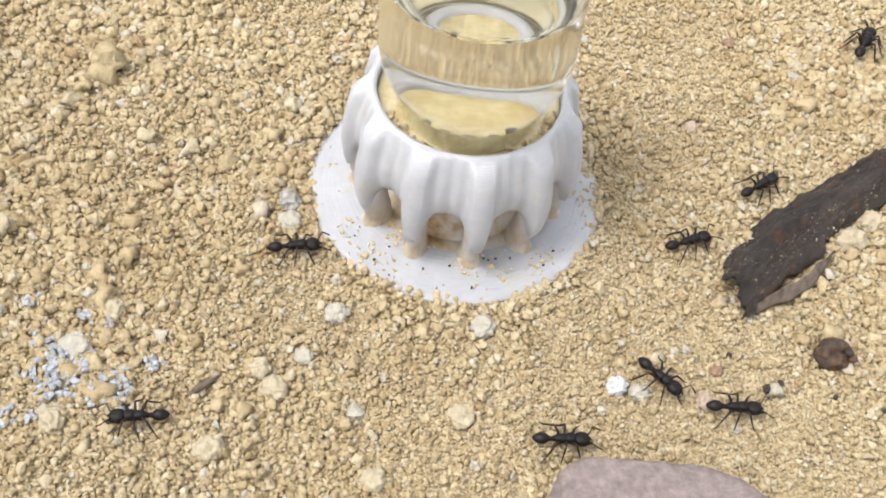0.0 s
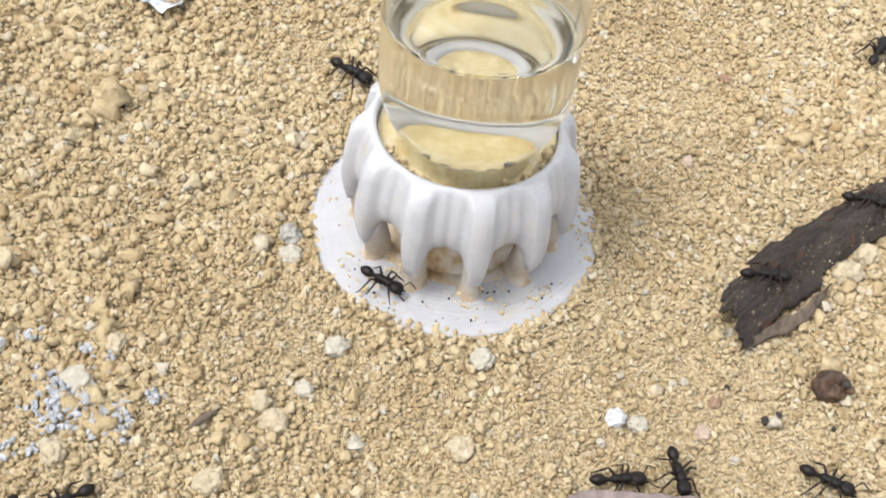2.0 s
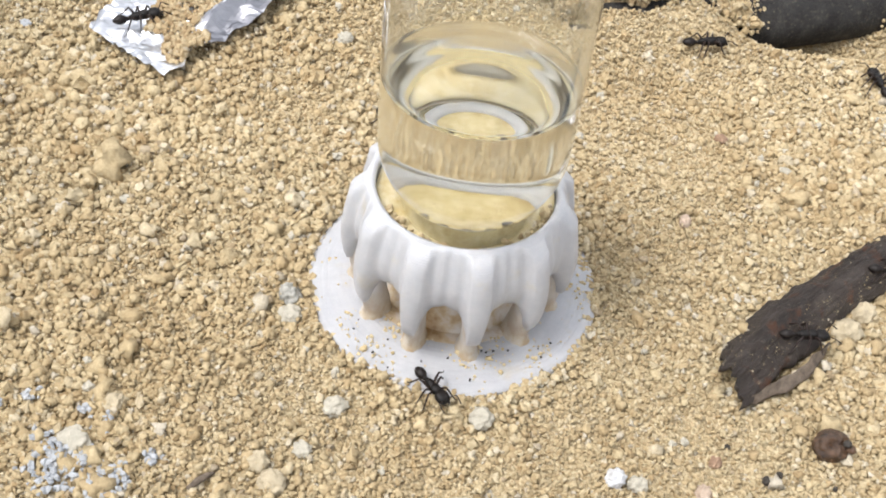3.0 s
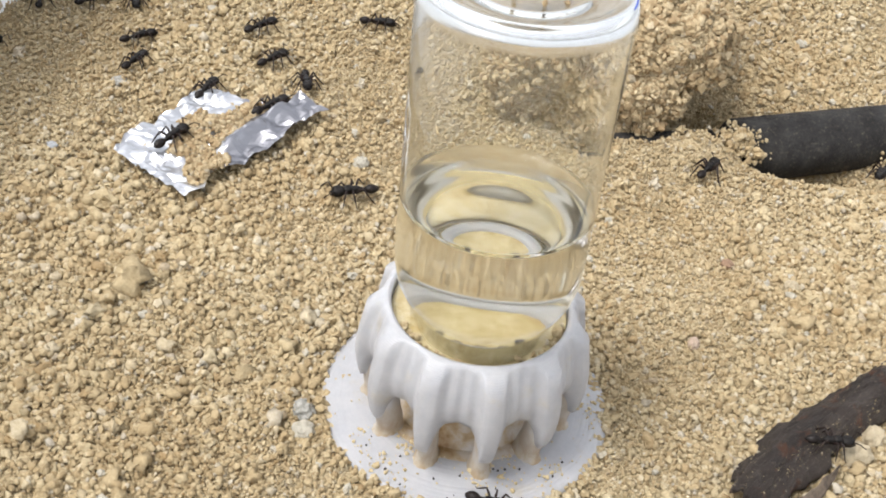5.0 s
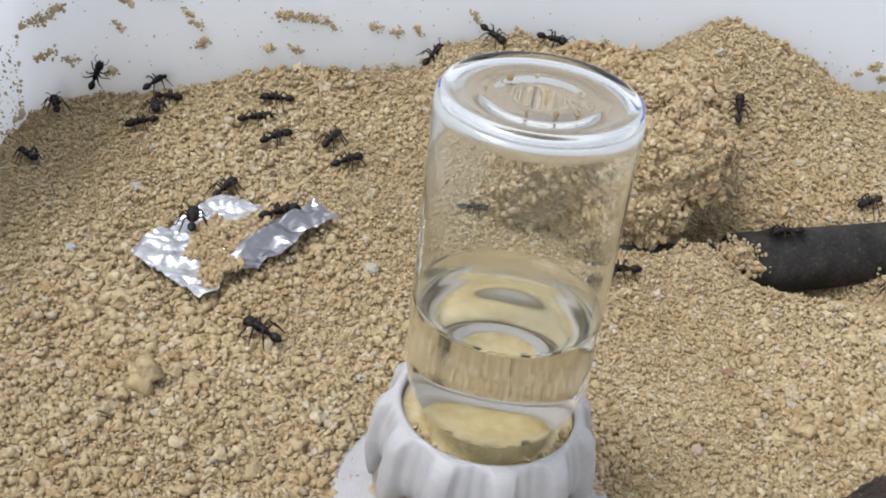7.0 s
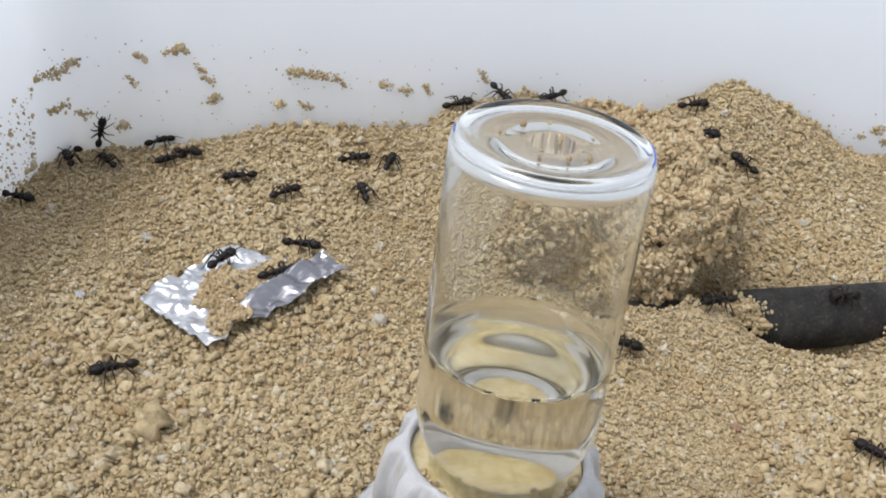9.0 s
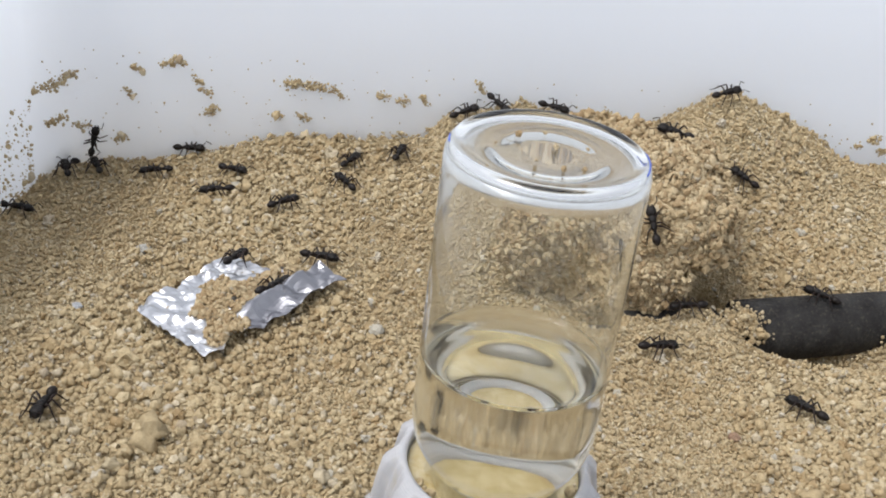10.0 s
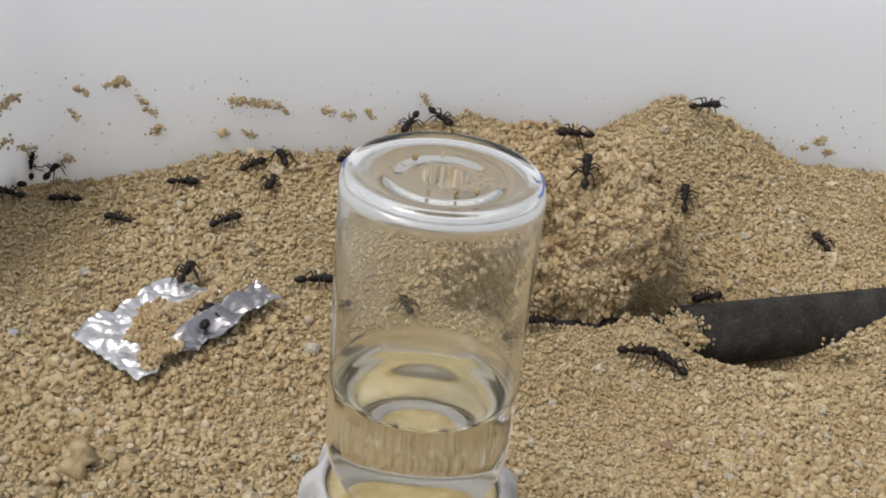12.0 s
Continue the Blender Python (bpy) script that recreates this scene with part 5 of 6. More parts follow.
# where each ant is, time by time: seconds, x, y, z, and its turn about x, y and z
TRAILS = [
    [(0, -1.57, -1.03, 0.06, 0, 0, 8), (0.2, -1.39, -1.00, 0.06, 0, 0, 8), (0.5, -1.23, -0.92, 0.07, 1, -2, 18), (0.8, -1.14, -0.82, 0.10, -1, -2, 24), (1, -1.08, -0.81, 0.10, -1, -1, 14), (1.5, -0.92, -0.86, 0.10, -1, 0, -3), (2, -0.73, -1.00, 0.10, -1, -1, -35), (2.3, -0.53, -1.26, 0.10, 1, -1, -45), (2.6, -0.32, -1.40, 0.10, 3, -1, -49), (4.3, -0.14, -1.68, 0.05, 0, 1, -66), (4.6, -0.11, -1.52, 0.05, 4, 3, -26), (5, 0.22, -1.47, 0.10, 3, 2, -15), (12, 0.22, -1.47, 0.10, 3, 2, -15)],
    [(0, -2.82, 2.81, 0.15, 0, -1, -12), (0.4, -2.70, 2.61, 0.14, 0, -1, -20), (0.8, -2.39, 2.42, 0.14, 2, 0, -19), (1, -2.05, 2.40, 0.13, 1, 1, -25), (1.5, -1.60, 2.20, 0.13, 1, 0, -19), (2, -1.22, 2.06, 0.11, 2, 0, -37), (2.3, -1.03, 1.99, 0.11, 1, 1, -37), (2.7, -0.76, 1.84, 0.10, 1, 0, -19), (3.1, -0.72, 2.47, 0.15, 0, 2, -59), (3.5, -0.68, 3.10, 0.21, -2, 2, -98), (4.4, -0.99, 3.42, 0.25, -1, 2, -142), (4.6, -1.08, 3.41, 0.25, -1, 1, -148), (5, -1.42, 3.12, 0.21, -2, 1, -164), (5.5, -1.75, 2.55, 0.15, 0, 2, -105), (5.8, -1.85, 2.32, 0.13, 0, 2, -105), (6.2, -1.98, 2.02, 0.11, -1, 1, -132), (6.5, -2.29, 2.09, 0.11, -2, 1, -172), (6.8, -2.47, 2.22, 0.12, 0, 0, 145), (7.2, -2.75, 2.35, 0.13, -1, 0, 145), (7.5, -3.01, 2.42, 0.12, -2, 1, 144), (7.7, -3.20, 2.47, 0.11, 1, 3, 160), (9.3, -4.80, 2.17, 0.04, 1, 1, -151), (9.6, -5.06, 2.03, 0.03, 1, 0, -150), (9.9, -5.14, 1.83, 0.03, 1, -1, -107), (10.5, -4.88, 1.15, 0.02, 1, -1, -68), (10.8, -4.61, 0.93, 0.02, 0, -1, -40), (11.2, -4.13, 0.76, 0.03, 1, 0, -34), (11.6, -3.65, 0.55, 0.05, 0, -1, -35), (12, -3.15, 0.35, 0.04, 0, 0, -34)],
    [(0, -2.68, -2.97, 0.04, 1, 2, -174), (0.2, -2.79, -2.98, 0.03, 1, 2, -174), (0.5, -3.21, -3.10, 0.02, 2, 0, -163), (1, -3.42, -3.39, 0.03, 2, -1, -121), (1.5, -3.52, -3.54, 0.02, 1, -2, -105), (2, -3.65, -3.69, 0.03, 0, -1, -100), (12, -3.65, -3.69, 0.03, 0, -1, -100)],
    [(0, -2.69, -3.92, 0.05, 1, 1, 176), (0.9, -2.86, -3.68, 0.05, 2, 2, 176), (1.5, -3.03, -3.57, 0.03, 2, 1, -171), (2, -3.19, -3.48, 0.03, 1, -1, -144), (2.6, -3.45, -3.49, 0.03, 2, 1, -145), (12, -3.45, -3.49, 0.03, 2, 1, -145)],
    [(0, 0.91, -2.99, 0.05, -2, 2, 1), (0.2, 1.02, -2.94, 0.04, -1, 2, 4), (0.5, 1.16, -3.00, 0.03, -2, 3, -8), (0.8, 1.25, -3.02, 0.03, -2, 2, -5), (1.5, 1.37, -3.02, 0.01, -1, 1, -2), (2, 1.42, -3.02, 0.01, -2, 1, 4), (2.7, 1.41, -3.00, 0.01, -1, 2, 4), (12, 1.41, -3.00, 0.01, -1, 2, 4)],
    [(0, 1.87, -2.25, 0.01, 0, -1, -48), (0.2, 1.88, -2.33, 0.01, 1, -1, -70), (0.5, 1.96, -2.53, 0.01, 2, -1, -82), (0.8, 1.95, -2.70, 0.00, 1, 0, -92), (1.5, 1.95, -2.89, 0.00, 0, -1, -107), (2, 1.98, -2.89, 0.00, 2, -1, -82), (2.7, 1.97, -2.91, 0.00, 0, -1, -83), (12, 1.97, -2.91, 0.00, 0, -1, -83)],
    [(0, 2.52, -2.54, 0.00, -1, -1, -3), (0.2, 2.62, -2.59, 0.00, -2, 0, -6), (0.5, 2.78, -2.64, -0.00, -1, 0, -17), (0.8, 2.90, -2.69, -0.01, -1, 0, -23), (1.5, 3.15, -2.87, 0.01, 0, -3, -31), (2, 3.30, -2.92, 0.02, -1, -1, -30), (2.7, 3.49, -3.00, 0.02, -2, -1, -30), (12, 3.49, -3.00, 0.02, -2, -1, -30)],
    [(0, 2.34, -0.63, 0.02, -2, -1, 20), (0.2, 2.40, -0.59, 0.03, -1, -1, 26), (0.8, 2.61, -0.58, 0.03, -2, -3, 10), (1.5, 2.91, -0.74, 0.22, -9, -7, 6), (2, 3.09, -0.74, 0.22, -3, -3, -5), (2.6, 3.35, -0.80, 0.22, -1, 0, -7), (4.3, 3.69, -0.25, 0.22, -4, 0, 36), (4.6, 3.68, -0.24, 0.22, -4, 0, 33), (5, 3.71, -0.49, 0.22, -1, 0, -2), (5.5, 4.14, -0.16, 0.22, -1, 0, -2), (6, 4.67, 0.16, 0.22, -1, 1, -1), (12, 4.67, 0.16, 0.22, -1, 1, -1)],
    [(0, 3.20, 0.18, 0.05, 0, -1, 34), (0.2, 3.32, 0.28, 0.06, 1, 1, 27), (0.8, 3.64, 0.46, 0.05, 0, 2, 26), (1.5, 4.20, 0.49, 0.22, -14, -13, -8), (2, 4.40, 0.41, 0.22, -3, -4, -15), (2.6, 4.55, 0.31, 0.22, -1, 0, -11), (4.3, 4.90, 0.08, 0.22, 6, 10, 1), (12, 4.90, 0.08, 0.22, 6, 10, 1)],
    [(0, 4.89, 2.61, 0.07, 0, 3, 61), (0.2, 4.94, 2.74, 0.07, 0, 2, 64), (1.5, 5.21, 3.04, 0.05, -1, 1, 57), (2.6, 5.45, 3.56, 0.03, 1, 2, 66), (3.167, 5.65, 4.05, -0.05, 7, 3, 116), (3.733, 5.84, 4.55, -0.14, 11, -3, -177), (4.3, 6.04, 5.05, -0.23, 9, -9, -126), (5, 6.23, 5.43, -0.37, 10, -7, -127), (5.5, 6.28, 5.38, -0.34, 9, -5, -128), (7.5, 6.34, 5.18, -0.25, 9, -9, -121), (12, 7.00, 4.54, -0.07, 4, -1, -123)],
    [(0, 3.05, 4.76, -0.06, -3, 2, -9), (1.9, 3.05, 4.76, -0.06, -3, 2, -9), (2.4, 3.14, 4.44, -0.05, -3, 0, -7), (2.6, 3.24, 4.59, -0.05, -3, 0, -3), (4.3, 3.50, 4.58, -0.06, -3, 2, 18), (4.6, 3.52, 4.58, -0.06, -4, 1, 18), (4.8, 3.42, 4.62, -0.06, -3, 3, 28), (5, 3.37, 4.65, -0.06, -2, 4, 55), (5.5, 3.14, 4.61, -0.05, 0, 3, 90), (5.8, 3.09, 4.76, -0.07, 1, 2, 106), (6, 2.90, 4.67, -0.05, 2, 0, 144), (6.2, 2.72, 4.58, -0.02, 2, -2, -178), (6.5, 2.51, 4.64, -0.01, 2, -1, 171), (6.8, 2.23, 4.68, -0.00, 1, 1, 168), (7.2, 2.04, 4.59, -0.01, 1, -1, -145), (7.7, 1.80, 4.36, 0.02, 1, -4, -142), (8.5, 1.65, 3.85, 0.06, -2, -3, -89), (8.9, 1.86, 4.05, 0.03, -3, -1, -34), (9.3, 2.07, 4.25, 0.01, -2, 1, 22), (9.6, 2.22, 4.45, -0.01, -2, 0, 24), (9.9, 2.45, 4.42, 0.00, -2, 2, 14), (10.5, 2.80, 4.51, -0.02, -1, 3, 15), (10.8, 2.87, 4.58, -0.03, -2, 3, 23), (11.2, 3.08, 4.77, -0.07, -2, 2, 28), (11.6, 3.17, 4.74, -0.07, -3, 1, 19), (12, 3.19, 4.72, -0.07, -3, 0, -1)],
    [(0, 9.30, 3.20, -0.01, 0, 0, -174), (7.9, 6.60, 2.70, 0.03, 0, 0, 180), (8.6, 5.45, 1.73, 0.05, -1, 0, 143), (9.3, 4.71, 2.70, 0.08, 2, 1, 141), (9.6, 4.57, 2.90, 0.08, 4, 0, 142), (9.9, 4.40, 3.11, 0.07, 4, 0, 143), (10.5, 4.01, 3.68, 0.04, 4, 1, 140), (10.8, 3.81, 3.89, 0.02, 2, 2, 138), (11.2, 3.67, 4.17, -0.01, 2, 3, 129), (11.6, 3.68, 4.19, -0.01, 1, 3, 118), (12, 3.65, 4.41, -0.04, 2, 3, 123)],
    [(0, -3.99, 3.82, 0.23, -2, -2, 21), (4.3, -3.99, 3.82, 0.23, -2, -2, 21), (4.6, -3.88, 3.82, 0.24, -3, -1, 44), (5, -3.87, 3.91, 0.24, -4, 0, 58), (5.5, -3.81, 3.91, 0.25, -3, 1, 84), (5.8, -3.74, 4.03, 0.25, -3, 1, 87), (6.2, -3.81, 4.17, 0.24, -3, 2, 90), (6.8, -3.9, 4.49, 0.2, -2, 2, 99), (7.2, -3.93, 4.5, 0.2, -2, 2, 99), (7.7, -3.87, 4.52, 0.21, -3, 3, 94), (9.3, -3.71, 5.01, 0.17, -2, 2, 63), (9.6, -3.68, 5.2, 0.15, -8, 9, 75), (9.9, -3.6, 5.26, 0.16, -9, 10, 73), (10.5, -3.47, 5.34, 0.16, -15, 4, 30), (10.8, -3.44, 5.33, 0.16, -13, 9, 47), (11.2, -3.4, 5.43, 0.18, -4, 1, 60), (11.6, -3.41, 5.38, 0.18, -3, 2, 66), (12, -3.42, 5.45, 0.18, -4, 2, 84)],
    [(0, -3.73, 5.56, -0.02, -7, 3, 71), (4.3, -3.73, 5.56, -0.02, -7, 3, 71), (5, -3.72, 5.56, -0.02, -7, 3, 72), (5.5, -3.73, 5.61, -0.02, -7, 4, 76), (5.8, -3.73, 5.57, -0.02, -7, 5, 84), (6.2, -3.78, 5.63, -0.03, -6, 5, 93), (6.5, -3.77, 5.72, -0.05, -7, 5, 89), (6.8, -3.76, 5.84, -0.06, -7, 3, 84), (7.2, -3.68, 5.82, -0.05, -4, 0, 49), (7.5, -3.53, 5.74, -0.03, -4, -1, 28), (7.7, -3.38, 5.35, 0.16, -15, 5, 32), (9.3, -2.66, 5.73, 0.07, -3, -3, -14), (9.6, -2.61, 5.73, 0.08, -3, -2, -13), (9.9, -2.46, 5.71, 0.09, -4, -2, -12), (10.5, -2.27, 5.66, 0.1, -3, -5, -23), (10.8, -2.19, 5.57, 0.12, -5, -3, -15), (11.2, -1.97, 5.6, 0.14, -4, -2, -10), (11.6, -1.79, 5.58, 0.14, -5, 0, 9), (12, -1.56, 5.6, 0.15, -4, 1, 11)],
    [(0, -2.7, 4.87, 0.25, -7, -2, 49), (4.3, -2.7, 4.87, 0.25, -7, -2, 49), (5, -2.71, 4.82, 0.26, -6, -2, 43), (5.5, -2.72, 4.78, 0.26, -8, -4, 33), (6.2, -2.77, 4.78, 0.24, -3, -7, -1), (6.8, -2.77, 4.87, 0.24, -6, -5, 24), (7.5, -2.84, 4.8, 0.23, -5, -3, 27), (9.3, -2.88, 4.53, 0.24, -5, -3, 28), (9.9, -2.89, 4.48, 0.25, -4, -2, 39), (10.5, -2.88, 4.42, 0.26, -4, 1, 73), (10.8, -2.92, 4.32, 0.26, -3, 2, 80), (11.2, -2.89, 4.3, 0.26, -3, 2, 86), (11.6, -2.9, 4.24, 0.26, -4, 3, 89), (12, -2.87, 4.2, 0.27, -3, 3, 95)],
    [(0, -2.37, 5.74, 0.07, -2, 4, 88), (4.3, -2.37, 5.74, 0.07, -2, 4, 88), (4.6, -2.34, 5.79, 0.07, -2, 4, 91), (4.733, -2.34, 5.83, 0.07, -5, 0, 40), (4.867, -2.34, 5.87, 0.07, -3, -5, -28), (5, -2.34, 5.90, 0.06, 1, -6, -79), (5.5, -2.32, 6.24, 0.01, -1, -5, -74), (5.8, -2.29, 6.33, -0.00, -1, -4, -79), (5.933, -2.29, 6.43, -0.02, -3, -3, -35), (6.067, -2.29, 6.53, -0.04, -4, 0, 18), (6.2, -2.28, 6.64, -0.06, -3, 2, 62), (6.5, -2.18, 6.76, -0.06, -3, -1, 47), (6.8, -2.10, 6.94, -0.07, -4, 4, 53), (7.2, -1.96, 7.19, -0.09, -3, -1, 31), (7.7, -1.79, 7.11, -0.07, -2, 0, 35), (8.5, -1.92, 7.65, -0.10, -1, 1, 74), (9.3, -2.05, 8.18, -0.13, 0, 2, 113), (9.6, -2.17, 8.47, -0.14, 0, 3, 112), (9.9, -2.28, 8.70, -0.15, 0, -1, 129), (10.5, -2.56, 9.00, -0.17, 0, 1, 116), (10.8, -2.72, 9.09, -0.17, -1, 2, 131), (11.2, -2.78, 9.18, -0.17, 1, 2, 164), (11.6, -2.78, 9.22, -0.17, -1, 2, 110), (11.73, -2.77, 9.28, -0.17, 1, 2, 158), (11.87, -2.75, 9.33, -0.17, 2, 0, -141), (12, -2.73, 9.39, -0.17, 2, -2, -93)],
    [(0, -3.03, 6.46, -0.01, -2, 1, 21), (4.3, -3.03, 6.46, -0.01, -2, 1, 21), (4.6, -2.92, 6.45, -0.02, -2, 2, 13), (5, -2.93, 6.57, -0.02, -1, 3, 52), (5.5, -2.77, 6.73, -0.06, -1, 4, 58), (5.8, -2.71, 6.84, -0.07, 0, 4, 58), (6.2, -2.59, 7.28, -0.13, -1, 2, 57), (6.5, -2.50, 7.58, -0.14, -2, 3, 53), (6.8, -2.39, 7.78, -0.15, -2, 1, 56), (7.2, -2.35, 8.00, -0.15, -3, 1, 81), (7.7, -2.20, 8.27, -0.14, -1, 0, 83), (9.3, -1.55, 9.50, -0.11, -4, -1, 80), (9.6, -1.50, 9.79, -0.11, -1, -1, 84), (9.9, -1.47, 9.99, -0.08, -2, 0, 89), (10.2, -1.50, 10.18, -0.08, -1, -4, 21), (10.5, -1.53, 10.38, -0.08, 3, -3, -46), (10.8, -1.50, 10.39, -0.07, 3, -3, -57), (11.2, -1.49, 10.37, -0.07, 4, -2, -81), (11.4, -1.47, 10.37, -0.07, 0, -4, -16), (11.6, -1.44, 10.36, -0.06, -4, -2, 49), (12, -1.42, 10.49, -0.05, -2, -2, 42)],
    [(0, -5.60, 8.16, -0.69, 1, -5, -44), (4, -5.60, 8.16, -0.69, 1, -5, -44), (4.6, -5.31, 7.89, -0.60, 2, -7, -43), (5, -5.25, 7.86, -0.58, -7, -7, 21), (5.5, -4.75, 7.26, -0.43, -9, -1, 56), (5.8, -4.60, 7.51, -0.39, -8, -2, 55), (6.2, -4.31, 7.76, -0.33, -8, -3, 47), (6.5, -4.10, 8.11, -0.31, -5, -2, 41), (6.8, -3.89, 8.41, -0.28, -4, -2, 41), (7.2, -3.57, 8.75, -0.24, -2, -2, -4), (7.5, -3.24, 8.88, -0.20, -5, -1, 35), (7.7, -3.09, 8.94, -0.19, -3, -1, 24), (9.3, -2.24, 9.46, -0.18, -1, 0, 28), (9.6, -2.27, 9.57, -0.18, -1, 1, 24), (9.9, -2.33, 9.65, -0.17, 0, 1, 54), (10.5, -2.37, 9.85, -0.16, 0, 2, 85), (10.8, -2.48, 9.97, -0.18, 1, 0, 87), (11.2, -2.48, 10.26, -0.16, 1, 0, 94), (11.6, -2.64, 10.28, -0.16, -1, 0, 59), (12, -2.67, 10.44, -0.17, 0, 0, 110)],
    [(0, -2.82, 9.70, -0.17, 2, 3, -150), (5.2, -2.82, 9.70, -0.17, 2, 3, -150), (5.5, -2.99, 9.68, -0.19, 3, 1, -147), (5.6, -3.00, 9.63, -0.19, 0, 3, 160), (5.7, -3.00, 9.58, -0.19, -3, 1, 86), (5.8, -3.01, 9.53, -0.20, -3, -1, 33), (5.933, -3.07, 9.51, -0.20, 0, -3, -18), (6.067, -3.14, 9.50, -0.21, 4, -2, -87), (6.2, -3.21, 9.49, -0.21, 4, 1, -138), (6.5, -3.29, 9.43, -0.24, 2, 3, -173), (6.8, -3.38, 9.42, -0.24, 1, 3, 174), (7.2, -3.53, 9.32, -0.26, 2, 4, -173), (7.5, -3.56, 9.05, -0.25, 4, 3, -159), (7.7, -3.59, 8.85, -0.26, 3, 2, -157), (9.3, -4.24, 8.45, -0.34, 3, 5, -163), (9.6, -4.33, 8.51, -0.36, 3, 5, -174), (9.9, -4.43, 8.42, -0.37, 4, 4, -161), (10.5, -4.57, 8.27, -0.40, 5, 7, -167), (10.8, -4.71, 8.29, -0.43, -2, 10, 151), (11.2, -4.89, 8.34, -0.49, -2, 11, 150), (11.6, -5.07, 8.34, -0.56, -1, 10, 150), (12, -5.18, 8.34, -0.60, -2, 10, 150)],
    [(0, -3.26, 7.68, -0.10, -6, -1, 41), (5, -3.26, 7.68, -0.10, -6, -1, 41), (5.5, -3.26, 7.67, -0.10, -6, -2, 30), (6.2, -3.26, 7.64, -0.10, -6, -1, 32), (6.5, -3.24, 7.67, -0.10, -6, -1, 33), (7.2, -3.26, 7.70, -0.11, -4, 0, 44), (7.5, -3.24, 7.67, -0.10, -5, 1, 46), (9.3, -3.25, 7.62, -0.10, -4, 0, 45), (9.6, -3.22, 7.67, -0.10, -4, 3, 53), (9.9, -3.24, 7.66, -0.10, -6, 1, 46), (10.5, -3.25, 7.67, -0.10, -6, -1, 34), (11.2, -3.22, 7.71, -0.10, -4, 2, 51), (11.6, -3.24, 7.69, -0.10, -6, 1, 49), (12, -3.25, 7.66, -0.10, -6, 0, 43)],
    [(0, -1.65, 8.12, -0.13, -2, 0, -23), (4.5, -1.65, 8.12, -0.13, -2, 0, -23), (5, -1.45, 8.22, -0.14, -2, -2, -10), (5.2, -1.31, 8.09, -0.13, 0, -2, -26), (5.5, -1.09, 8.12, -0.12, 0, 1, 1), (6, -0.66, 8.41, -0.09, -3, -5, 34), (7, -0.07, 6.72, -0.02, -1, 2, -7), (7.75, 0.30, 5.90, 0.02, -3, 0, -46), (8.5, 0.68, 5.08, 0.06, -3, -3, -84), (9.5, 0.61, 5.06, 0.07, 2, -5, -152), (9.9, 0.47, 5.02, 0.10, 2, -5, -156), (10.5, 0.28, 5.07, 0.12, 2, -5, -162), (10.8, 0.14, 5.01, 0.14, 2, -5, -162), (11.2, 0.06, 5.10, 0.14, 4, -3, 164), (11.6, -0.04, 5.24, 0.15, 5, 2, 108), (12, -0.19, 5.68, 0.12, 5, 2, 106)],
    [(0, -5.33, 6.54, -0.42, -10, 0, 49), (4.3, -5.33, 6.54, -0.42, -10, 0, 49), (4.6, -5.14, 6.71, -0.43, -5, 1, 42), (5, -5.08, 6.90, -0.46, -8, 3, 66), (5.5, -5.28, 8.01, -0.62, -6, 2, 82), (6, -5.35, 8.28, -0.66, -5, 3, 99), (6.167, -5.40, 8.41, -0.67, -6, -2, 48), (6.333, -5.45, 8.54, -0.69, 0, -6, -19), (6.5, -5.49, 8.67, -0.71, 5, -4, -70), (6.8, -5.63, 8.91, -0.75, 5, -7, -70), (6.933, -5.72, 8.97, -0.77, 7, -2, -115), (7.067, -5.82, 9.02, -0.79, 5, 5, -171), (7.2, -5.91, 9.07, -0.81, -1, 6, 143), (7.7, -6.01, 9.01, -0.81, -2, 9, 134), (9.3, -6.91, 9.77, -0.96, 2, 1, 131), (9.9, -7.00, 9.87, -0.96, 2, 0, 122), (10.5, -7.06, 10.11, -0.96, 3, 1, 109), (10.8, -7.10, 10.21, -0.95, 4, 0, 105), (11.2, -7.13, 10.44, -0.95, 8, -9, 61), (11.6, -7.08, 10.52, -0.95, 8, -15, 71), (12, -7.01, 10.53, -0.83, 15, -21, 69)],
    [(0, -5.44, 9.76, -0.69, 0, -10, -22), (5.5, -5.44, 9.76, -0.69, 0, -10, -22), (5.8, -5.44, 9.79, -0.69, 0, -10, -21), (6.2, -5.51, 9.84, -0.71, 1, -10, -26), (6.8, -5.52, 9.98, -0.73, 1, -9, -23), (7.2, -5.57, 9.97, -0.74, 1, -9, -22), (7.7, -5.44, 9.63, -0.70, 2, -10, -20), (8.5, -5.54, 9.68, -0.74, 9, -3, -89), (9.3, -5.65, 9.72, -0.78, 4, 6, -157), (9.6, -5.73, 9.76, -0.79, 5, 5, -149), (9.9, -5.82, 9.74, -0.81, 5, 7, -167), (10.5, -5.90, 9.66, -0.84, 4, 8, -170), (10.8, -5.98, 9.65, -0.86, 5, 4, -150), (11.2, -6.20, 9.60, -0.89, 4, 3, -161), (11.6, -6.29, 9.49, -0.90, 3, 5, -178), (12, -6.47, 9.52, -0.93, 3, 5, -179)],
